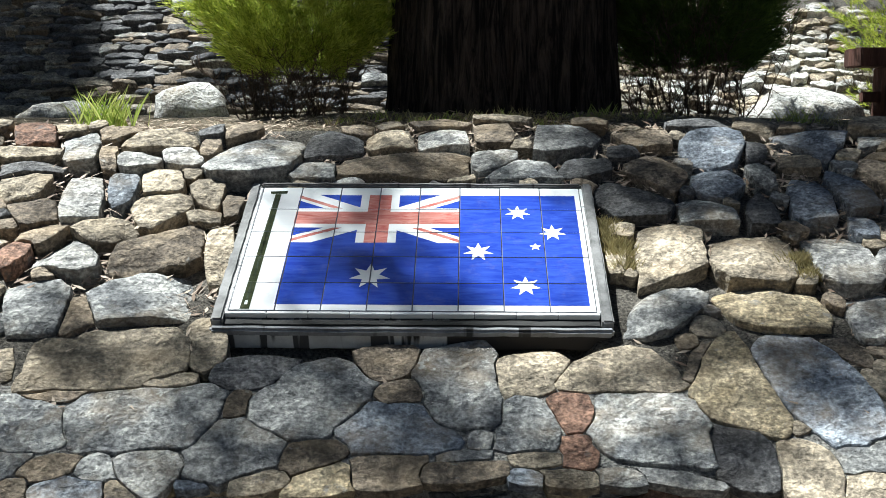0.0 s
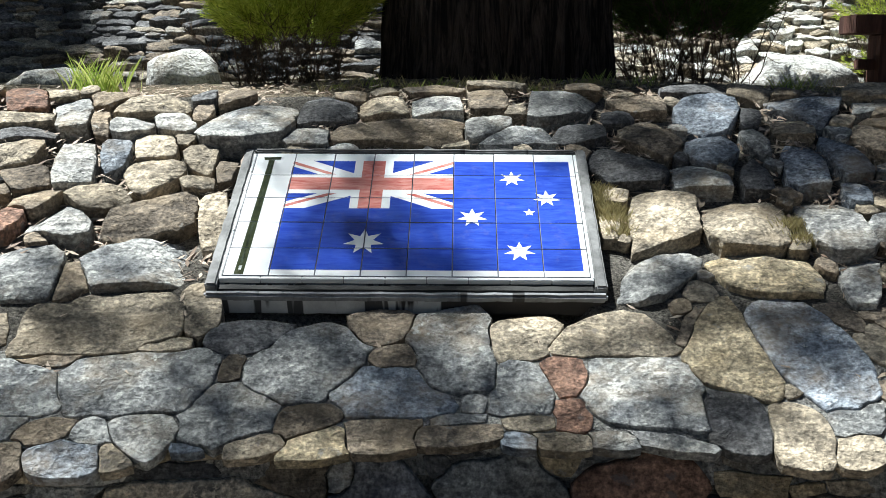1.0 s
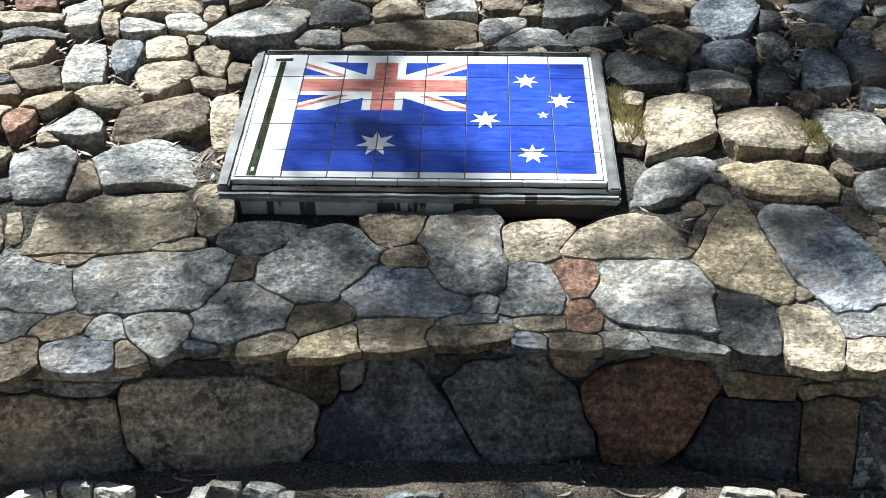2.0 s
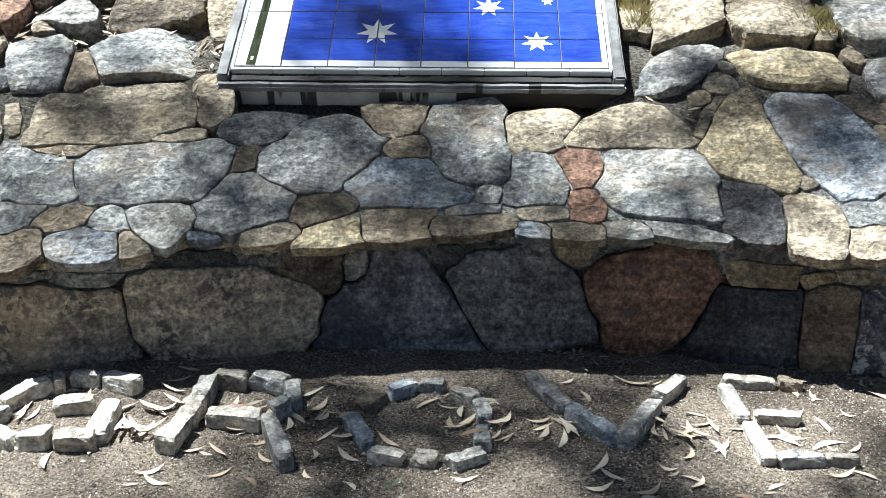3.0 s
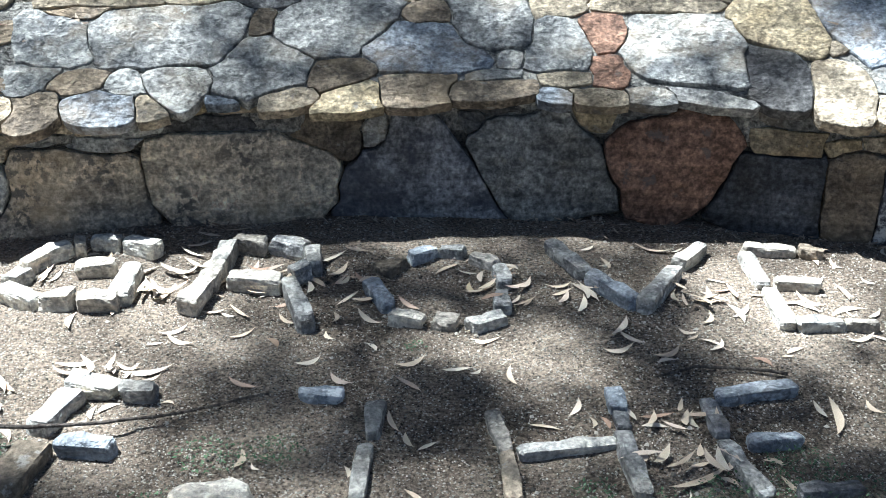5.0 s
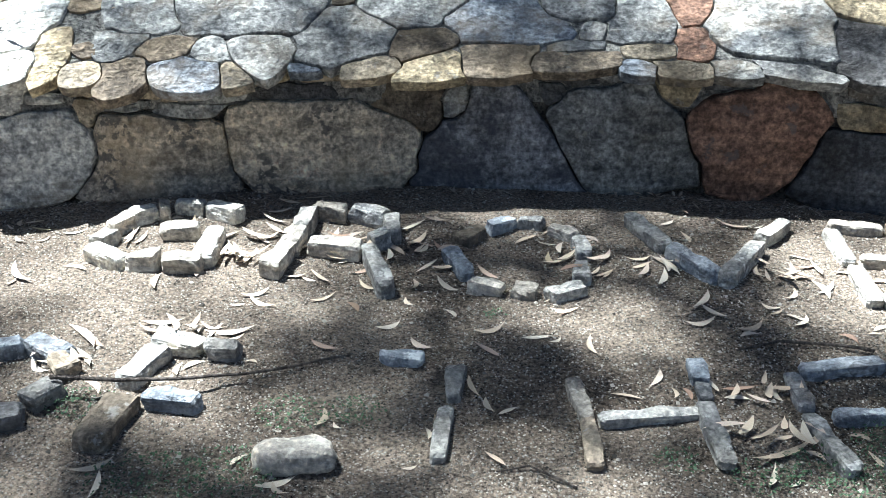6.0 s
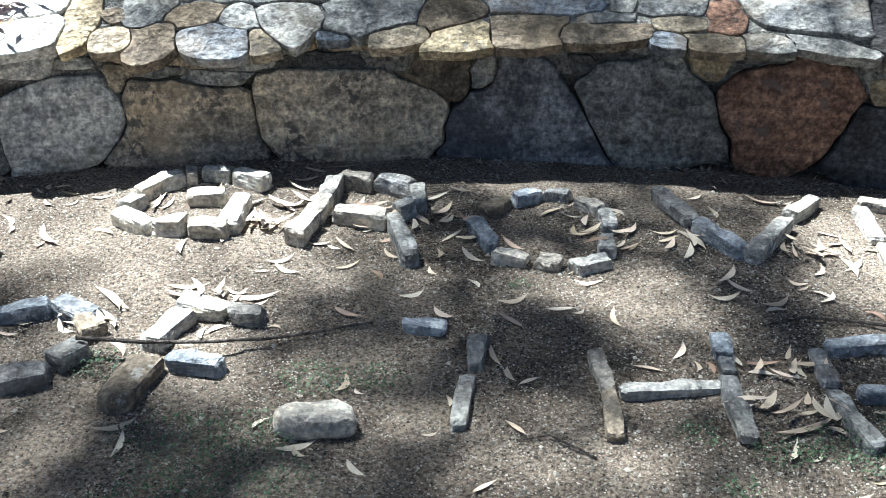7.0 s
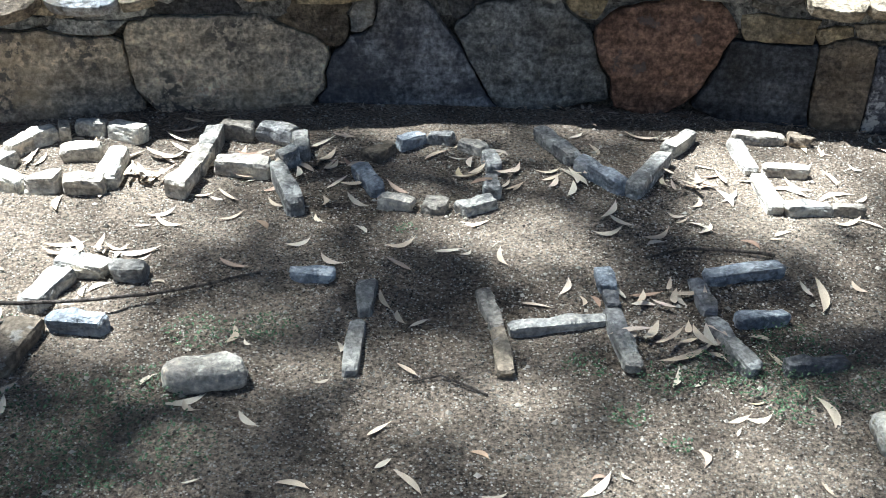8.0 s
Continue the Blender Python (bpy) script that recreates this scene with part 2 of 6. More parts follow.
def concrete_mat(name, base, dark, drip, black_from=None):
    m, nt, bsdf = nodes_of(name)
    tc = nt.nodes.new("ShaderNodeTexCoord")
    vec = tc.outputs["Object"]
    col = ramp(nt, noise_tex(nt, vec, 9, 8, 0.7), [(0.3, dark), (0.62, base)])
    mp = nt.nodes.new("ShaderNodeMapping")
    mp.inputs["Scale"].default_value = (11, 1.2, 0.9)
    nt.links.new(vec, mp.inputs[0])
    streaks = noise_tex(nt, mp.outputs[0], 1.0, 3, 0.55)
    col = mix(nt, ramp(nt, streaks, [(drip, (0, 0, 0)), (drip + 0.025, (0.93, 0.93, 0.93))]), col, (0.028, 0.027, 0.028))
    if black_from is not None:
        # black mould over one end of the slab, with a ragged edge
        sep = nt.nodes.new("ShaderNodeSeparateXYZ")
        nt.links.new(vec, sep.inputs[0])
        wav = nt.nodes.new("ShaderNodeMath")
        wav.operation = 'ADD'
        nt.links.new(sep.outputs[0], wav.inputs[0])
        nt.links.new(streaks, wav.inputs[1])
        mr = nt.nodes.new("ShaderNodeMapRange")
        mr.inputs[1].default_value = black_from + 0.5
        mr.inputs[2].default_value = black_from + 0.53
        nt.links.new(wav.outputs[0], mr.inputs[0])
        col = mix(nt, mr.outputs[0], col, (0.035, 0.032, 0.03))
    nt.links.new(col, bsdf.inputs["Base Color"])
    bsdf.inputs["Roughness"].default_value = 0.8
    bump(nt, bsdf, noise_tex(nt, vec, 70, 6, 0.7), 0.5, 0.005)
    return m


CONCRETE = concrete_mat("weathered_concrete", (0.24, 0.24, 0.235), (0.06, 0.06, 0.058), 0.62)
PAINTED = concrete_mat("peeling_white_paint", (0.62, 0.64, 0.64), (0.42, 0.43, 0.43), 0.53, 0.62)
SILL = concrete_mat("pale_concrete_sill", (0.30, 0.31, 0.32), (0.08, 0.08, 0.085), 0.6)
GROUT = concrete_mat("dark_grout", (0.18, 0.185, 0.21), (0.10, 0.10, 0.12), 0.8)
FOOTING = concrete_mat("stained_footing", (0.13, 0.13, 0.13), (0.05, 0.05, 0.05), 0.66, 0.5)
# near-black colour of the groove below the tiles
GROOVE_BLACK = concrete_mat("groove_black", (0.024, 0.024, 0.022), (0.012, 0.012, 0.011), 0.75)
EARTH = earth_mat("sandy_earth", (0.425, 0.348, 0.278), (0.165, 0.131, 0.104), (0.64, 0.60, 0.53), flecks=0.56)
MORTAR = earth_mat("earthy_mortar", (0.26, 0.24, 0.21), (0.085, 0.077, 0.065), (0.36, 0.34, 0.29), 0.8, 0.66)
CEMENT = earth_mat("lime_mortar", (0.36, 0.35, 0.325), (0.15, 0.145, 0.135), (0.42, 0.41, 0.38), 0.5, 0.7)
LITTER_EARTH = earth_mat("littered_earth", (0.25, 0.21, 0.15), (0.11, 0.09, 0.065), (0.45, 0.4, 0.3), 0.6, 0.6)
PEBBLE = leaf_mat("pebbles", (0.03, 0.025, 0.02), (0.70, 0.65, 0.56), 0.0, 0.8)
DRY_LEAF = fallen_leaf_mat()
LITTER = leaf_mat("leaf_litter", (0.17, 0.11, 0.075), (0.58, 0.48, 0.37), 0.15, 0.7)
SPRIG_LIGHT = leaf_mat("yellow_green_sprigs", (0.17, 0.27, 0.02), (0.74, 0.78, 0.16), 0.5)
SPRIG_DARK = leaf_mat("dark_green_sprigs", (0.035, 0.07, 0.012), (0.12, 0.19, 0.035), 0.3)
GRASS = leaf_mat("grass_blades", (0.24, 0.36, 0.05), (0.66, 0.66, 0.24), 0.5)
DRY_GRASS = leaf_mat("dry_grass", (0.28, 0.23, 0.11), (0.45, 0.40, 0.2), 0.3)
WEED = leaf_mat("weed_leaves", (0.045, 0.095, 0.05), (0.13, 0.22, 0.115), 0.2)
GUM = leaf_mat("gum_leaves", (0.06, 0.10, 0.03), (0.12, 0.16, 0.05), 0.12)


def bark_mat(name, light, dark, sx=16.0):
    m, nt, bsdf = nodes_of(name)
    tc = nt.nodes.new("ShaderNodeTexCoord")
    mp = nt.nodes.new("ShaderNodeMapping")
    mp.inputs["Scale"].default_value = (sx, sx, sx * 0.1)
    nt.links.new(tc.outputs["Object"], mp.inputs[0])
    f = noise_tex(nt, mp.outputs[0], 1.0, 9, 0.7, 0.7)
    col = ramp(nt, f, [(0.42, dark), (0.62, light)])
    nt.links.new(col, bsdf.inputs["Base Color"])
    bsdf.inputs["Roughness"].default_value = 0.95
    bsdf.inputs["Specular IOR Level"].default_value = 0.15
    bump(nt, bsdf, f, 1.0, 0.05)
    return m


BARK = bark_mat("furrowed_bark", (0.075, 0.058, 0.047), (0.006, 0.005, 0.005), 30)
TWIG = bark_mat("twig_bark", (0.24, 0.17, 0.125), (0.09, 0.065, 0.05), 60)
STICK = bark_mat("weathered_stick", (0.28, 0.245, 0.215), (0.12, 0.10, 0.088), 60)
TIMBER = bark_mat("stained_timber", (0.13, 0.065, 0.05), (0.06, 0.03, 0.024), 12)

# ---- tools ----
def mesh_of(name, verts, faces, mats, smooth=True, index=None):
    me = bpy.data.meshes.new(name)
    me.from_pydata([tuple(v) for v in verts], [], faces)
    for m in (mats if isinstance(mats, (list, tuple)) else [mats]):
        me.materials.append(m)
    if smooth:
        me.polygons.foreach_set("use_smooth", [True] * len(me.polygons))
    if index:
        me.polygons.foreach_set("material_index", index)
    me.update()
    return me


def part(name, me, parent, label="", at=None):
    ob = new(name, me)
    ob.parent = parent
    if at is not None:
        ob.matrix_basis = at
    return tagged(ob, label=label)


def empty(name, at=(0, 0, 0)):
    ob = new(name)
    ob.location = at
    return ob


class Soup:
    """Collects many small faces into one mesh."""
    def __init__(self):
        self.v, self.f = [], []

    def face(self, *pts):
        n = len(self.v)
        self.v += [tuple(p) for p in pts]
        self.f.append(tuple(range(n, n + len(pts))))

    def blade(self, base, way, side, length, width, droop=0.0, steps=3):
        n = len(self.v)
        for i in range(steps + 1):
            s = i / steps
            c = base + way * (length * s) + Vector((0, 0, -droop * length * s * s))
            w = width * 0.5 * (1 - s) ** 0.6 if i < steps else 0
            if i < steps:
                self.v += [tuple(c - side * w), tuple(c + side * w)]
            else:
                self.v.append(tuple(c))
        for i in range(steps - 1):
            a = n + 2 * i
            self.f.append((a, a + 1, a + 3, a + 2))
        a = n + 2 * (steps - 1)
        self.f.append((a, a + 1, a + 2))

    def leaf(self, base, way, side, length, width):
        m = base + way * (length * 0.45)
        self.face(base, m - side * width * 0.5, base + way * length, m + side * width * 0.5)

    def tube(self, pts, radii, sides=6):
        n = len(self.v)
        for i, (p, r) in enumerate(zip(pts, radii)):
            q = pts[min(i + 1, len(pts) - 1)] - pts[max(i - 1, 0)]
            u = q.orthogonal().normalized()
            w = q.cross(u).normalized()
            for k in range(sides):
                a = 2 * math.pi * k / sides
                self.v.append(tuple(p + (u * math.cos(a) + w * math.sin(a)) * r))
        for i in range(len(pts) - 1):
            for k in range(sides):
                a, b = n + i * sides + k, n + i * sides + (k + 1) % sides
                self.f.append((a, b, b + sides, a + sides))
        self.f.append(tuple(range(n + sides - 1, n - 1, -1)))
        self.f.append(tuple(range(n + (len(pts) - 1) * sides, n + len(pts) * sides)))

    def mesh(self, name, mat, smooth=True):
        return mesh_of(name, self.v, self.f, mat, smooth)


rng = random.Random(7)


def rand_dir(r=rng):
    while True:
        v = Vector((r.uniform(-1, 1), r.uniform(-1, 1), r.uniform(-1, 1)))
        if 0.05 < v.length < 1:
            return v.normalized()


# ---- shape of the bank ----
SLOPE = radians(28.75)
CS, SN = math.cos(SLOPE), math.sin(SLOPE)
BY, BZ = 0.1377, 0.8702          # a point of the sloping surface
LEDGE, CREST = -0.985, 0.955     # along the slope


def bow(x):
    """The wall curves forward on both sides."""
    a = abs(x - 0.8)
    return 0.11 * a * a if a < 2 else 0.44 + 0.44 * (a - 2)


def on_bank(x, v, n=0.0):
    return Vector((x, BY + v * CS - n * SN - bow(x), BZ + v * SN + n * CS))


def on_face(x, s, n=0.0):
    return Vector((x, -0.735 - bow(x) + 0.09 * s - n, s + 0.09 * n))


def wob(p, scale, amp):
    return amp * noise.noise(Vector(p) * scale)


# ---- ground ----
def spaced(lo, hi, step, far):
    a = list(np.arange(lo, hi, step))
    out, d = [], step
    x = hi
    while x < far:
        out.append(x)
        d *= 1.6
        x += d
    left, d, x = [], step, lo - step
    while x > -far:
        left.append(x)
        d *= 1.6
        x -= d
    return left[::-1] + a + out + [far]


def ground_z(x, y):
    return wob((x, y, 0), 1.7, 0.012) + wob((x, y, 3), 9, 0.006) + wob((x, y, 7), 26, 0.004)


def build_ground():
    xs, ys = spaced(-1.6, 2.8, 0.022, 400), spaced(-3.0, -0.5, 0.022, 400)
    v = [(x, y, ground_z(x, y) if -3 < x < 4 and -4 < y < 0 else 0) for y in ys for x in xs]
    w = len(xs)
    f = [(j * w + i, j * w + i + 1, (j + 1) * w + i + 1, (j + 1) * w + i) for j in range(len(ys) - 1) for i in range(w - 1)]
    g = new("ground", mesh_of("ground", v, f, EARTH))
    tagged(g, "bare sandy brown earth with grit and fallen leaves", "ground", kind="structure")


build_ground()


def build_core():
    """Earth and mortar behind the stones: one shell from the foot of the face to the crest."""
    xs = [-9 + x * 0.2 for x in range(32)] + [x * 0.05 for x in range(-52, 73)] + [3.7 + x * 0.2 for x in range(32)]
    prof = [("f", s) for s in (-0.05, 0.05, 0.12, 0.19, 0.26, 0.33, 0.37)] + [("b", LEDGE + (CREST - LEDGE) * i / 44) for i in range(45)]
    v, f = [], []
    for kind, s in prof:
        for x in xs:
            if kind == "f":
                p = on_face(x, s, (-0.032 if s < 0.22 else 0.004) + wob((x, s, 1), 14, 0.008))
            else:
                deep = 0.0035 + 0.0415 * min(1, max(0, (s + 0.35) / 0.3))
                if -0.09 < x < 1.2 and -0.60 < s < -0.36:
                    deep = 0.075          # the hollow under the plaque's lower lip
                p = on_bank(x, s, -deep + wob((x, s, 5), 16, 0.010 if s > -0.35 else 0.004))
            v.append(p)
    for x in xs:
        p = on_bank(x, CREST + 0.12, -0.2)
        v.append(p)
    w = len(xs)
    for j in range(len(prof)):
        for i in range(w - 1):
            f.append((j * w + i, j * w + i + 1, (j + 1) * w + i + 1, (j + 1) * w + i))
    low = [1 if j < len(prof) - 1 and ((prof[j][0] == "b" and prof[j][1] < -0.62) or (prof[j][0] == "f" and prof[j][1] > 0.2)) else 0 for j in range(len(prof)) for i in range(w - 1)]
    ob = new("retaining_wall", mesh_of("retaining_wall", v, f, [MORTAR, CEMENT], True, low))
    return tagged(ob, "curved rubble stone retaining wall with a sloping top bank", "wall", kind="structure")


wall = build_core()


def superloop(w, h, taper, lean, wedge, power, n, r):
    """An angular outline: straight broken edges between a few corners, n points in all."""
    def at(a, p):
        c, s = math.cos(a), math.sin(a)
        m = (abs(c) ** p + abs(s) ** p) ** (-1 / p)
        return c * m, s * m
    k = 0.12 + 0.5 / power
    angles = []
    for q in range(4):
        mid = math.pi * (0.25 + 0.5 * q)
        if r.random() < 0.55:
            angles += [mid - k * r.uniform(0.5, 1.3), mid + k * r.uniform(0.5, 1.3)]
        else:
            angles.append(mid + r.uniform(-0.12, 0.12))
        if r.random() < 0.35:
            angles.append(mid + math.pi / 4 + r.uniform(-0.2, 0.2))
    if power < 3.4:
        angles = [2 * math.pi * (i + r.uniform(-0.25, 0.25)) / 9 for i in range(9)]
    angles.sort()
    key = []
    for a in angles:
        sx, sy = at(a, power * 1.6 if power >= 3.4 else power)
        g = 1.04 + r.uniform(-0.05, 0.05)
        key.append(Vector((w / 2 * sx * g * (1 + taper * sy) + lean * h / 2 * sy, h / 2 * sy * g * (1 + wedge * sx))))
    lens = [(key[(i + 1) % len(key)] - key[i]).length for i in range(len(key))]
    total, pts = sum(lens), []
    for i, L in enumerate(lens):
        m = max(1, round(n * L / total))
        pts += [key[i].lerp(key[(i + 1) % len(key)], j / m) for j in range(m)]
    return [(p.x, p.y) for p in pts]


RINGS = ((1.0, -1.0), (1.008, 0.3), (0.998, 0.86), (0.965, 0.98), (0.82, 1.0), (0.6, 1.0), (0.3, 1.01))
count = [0]
laid = []


def stone_mesh(mat, place, cu, cv, w, h, turn, taper, lean, wedge, power, depth, proud, rough, step=0.0, chipped=0.4, loop=None):
    """A split stone bedded in a surface: an uneven outline, broken edges and a slightly domed, tilted face."""
    count[0] += 1
    seed = count[0] * 3.71
    fitted = loop is not None
    if not fitted:
        loop = superloop(w, h, taper, lean, wedge, power, 26 if max(w, h) > 0.12 else 18, random.Random(int(cu * 977) * 31 + int(cv * 983)))
    n = len(loop)
    c, s = math.cos(turn), math.sin(turn)
    size = math.sqrt(w * h)
    flat = 0.25 if fitted and step < 0.05 else 1.0
    tilt = (noise.noise(Vector((seed, 1.3, 0))) * 0.12 * flat, noise.noise(Vector((seed, 5.3, 0))) * 0.10 * flat - step)
    chip = random.Random(int(cu * 991) * 37 + int(cv * 971))
    facets = [(chip.uniform(0, 6.28), chip.uniform(0.1, 0.36), chip.uniform(0.1, 0.4)) for _ in range(3)]
    o = place(cu, cv, 0)
    verts = []
    for k, (r, z) in enumerate(RINGS):
        for i, (a, b) in enumerate(loop):
            j = 1 + (0.02 if fitted else 0.05) * noise.noise(Vector((a / size * 2.2, b / size * 2.2, seed)))
            if k < 4:
                j += (0.035 if fitted else 0.045) * noise.noise(Vector((a / size * 7, b / size * 7, seed + k * 0.15)))
            x, y = a * r * j, b * r * j
            if z < 0:
                d = -depth if z < -0.5 else -0.006
            else:
                d = proud * z + x * tilt[0] + (x * s + y * c) * tilt[1]
                for way, start, fall in facets:
                    d -= fall * max(0, x * math.cos(way) + y * math.sin(way) - start * size) * chipped
                d += noise.noise(Vector((x * 22, y * 22, seed))) * rough * 0.6 + noise.noise(Vector((x * 60, y * 60, seed))) * rough * 0.35
            verts.append(place(cu + x * c - y * s, cv + x * s + y * c, d) - o)
    verts.append(place(cu, cv, proud * 1.05) - o)
    f = []
    for k in range(len(RINGS) - 1):
        for i in range(n):
            f.append((k * n + i, k * n + (i + 1) % n, (k + 1) * n + (i + 1) % n, (k + 1) * n + i))
    last = (len(RINGS) - 1) * n
    for i in range(n):
        f.append((last + i, last + (i + 1) % n, len(verts) - 1))
    me = mesh_of("stone", verts, f, STONE[mat])
    me.polygons.foreach_set("use_smooth", [i >= 2 * n for i in range(len(f))])
    return me, o


class Course:
    """Stones laid side by side on one surface, each dressed to meet its neighbours with a narrow joint."""
    def __init__(self):
        self.todo, self.done = [], []

    def outline(self, cu, cv, w, h, turn, taper, lean, wedge, power):
        n = int(min(44, max(20, (w + h) / 0.011)))
        p = np.array(superloop(w, h, taper, lean, wedge, power, n, random.Random(int(cu * 977) * 31 + int(cv * 983))))
        c, s = math.cos(turn), math.sin(turn)
        return np.stack([p[:, 0] * c - p[:, 1] * s, p[:, 0] * s + p[:, 1] * c], 1)

    def reach(self, p):
        """How far an outline lies from its centre, by angle."""
        a, r = np.arctan2(p[:, 1], p[:, 0]), np.hypot(p[:, 0], p[:, 1])
        k = np.argsort(a)
        a, r = a[k], r[k]
        return np.concatenate([[a[-1] - 2 * math.pi], a, [a[0] + 2 * math.pi]]), np.concatenate([[r[-1]], r, [r[0]]])

    def lay(self, mat, cu, cv, *shape):
        rim = self.outline(cu, cv, *shape)
        self.todo.append((mat, cu, cv, shape, self.reach(rim), rim))

    def dress(self, grow, joint, make):
        """Let each stone grow until it meets the next, then make it."""
        every = [(q[1], q[2], q[4]) for q in self.todo] + self.done
        for mat, cu, cv, shape, (ta, tr), rim in self.todo:
            n = len(rim)
            ang, r0 = np.arctan2(rim[:, 1], rim[:, 0]), np.hypot(rim[:, 0], rim[:, 1])
            g, jt = min(grow(cv), 0.3 * min(shape[:2])), joint(cv)
            k = np.linspace(0, 1, 26)[None, :]
            rho = r0[:, None] * 0.5 * (1 - k) + (r0[:, None] + g) * k
            px, py = cu + rho * np.cos(ang)[:, None], cv + rho * np.sin(ang)[:, None]
            own = rho - r0[:, None]
            free = np.ones_like(rho, bool)
            for u, v, (ua, ur) in every:
                if (u == cu and v == cv) or math.hypot(u - cu, v - cv) > tr.max() + ur.max() + 0.1:
                    continue
                dx, dy = px - u, py - v
                free &= own + jt <= np.hypot(dx, dy) - np.interp(np.arctan2(dy, dx), ua, ur)
            free = np.logical_and.accumulate(free, 1)
            best = rho[np.arange(n), np.maximum(free.sum(1) - 1, 0)]
            gain = best - r0
            best = r0 + np.minimum(gain, (np.roll(gain, 1) + np.roll(gain, -1)) * 0.5 + 0.012)
            turn = shape[2]
            loop = [(r * math.cos(a - turn), r * math.sin(a - turn)) for r, a in zip(best, ang)]
            if self is bank_course:
                laid.append([(cu + r * math.cos(a), cv + r * math.sin(a)) for r, a in zip(best, ang)])
            make(mat, cu, cv, shape, loop)
            self.done.append((cu, cv, (ta, tr)))
        self.todo = []


bank_course, face_course = Course(), Course()


def stone(mat, cu, cv, w, h, turn, taper, lean, wedge, power):
    """A stone of the sloping bank: place along and up the slope, size, turn and outline."""
    bank_course.lay(mat, cu, cv, w, h, turn, taper, lean, wedge, power)


def boulder(mat, cu, cv, w, h, turn, taper, lean, wedge, power):
    """A boulder of the upright face."""
    face_course.lay(mat, cu, cv, w, h, turn, taper, lean, wedge, power)


def make_stone(mat, cu, cv, shape, loop):
    w, h = shape[:2]
    upper = cv > -0.35
    proud = (0.012 if upper else 0.004) + 0.05 * min(w, h) * (1 if upper else 0.3)
    hollow = -0.09 < cu < 1.1 and -0.62 < cv < -0.36
    if hollow:
        proud = 0.003
    me, o = stone_mesh(mat, on_bank, cu, cv, *shape, 0.12 if hollow else 0.09 if cv > -0.8 else 0.028, proud, 0.009 if upper else 0.007, 0.09 if upper else 0.012, 0.8 if upper else 0.05, loop)
    part("stone", me, wall, at=Matrix.Translation(o))


def make_boulder(mat, cu, cv, shape, loop):
    me, o = stone_mesh(mat, on_face, cu, cv, *shape, 0.09, 0.012 + 0.06 * min(shape[:2]), 0.014, loop=loop)
    part("boulder", me, wall, at=Matrix.Translation(o))


def lay_walls():
    bank_course.dress(lambda v: 0.008 if v > -0.35 else 0.032, lambda v: 0.004 if v > -0.35 else 0.0025, make_stone)
    face_course.dress(lambda v: 0.03, lambda v: 0.003, make_boulder)


# ---- flag plaque ----
PY, PZ, PS = 0.4447, 1.0900, radians(27.48)


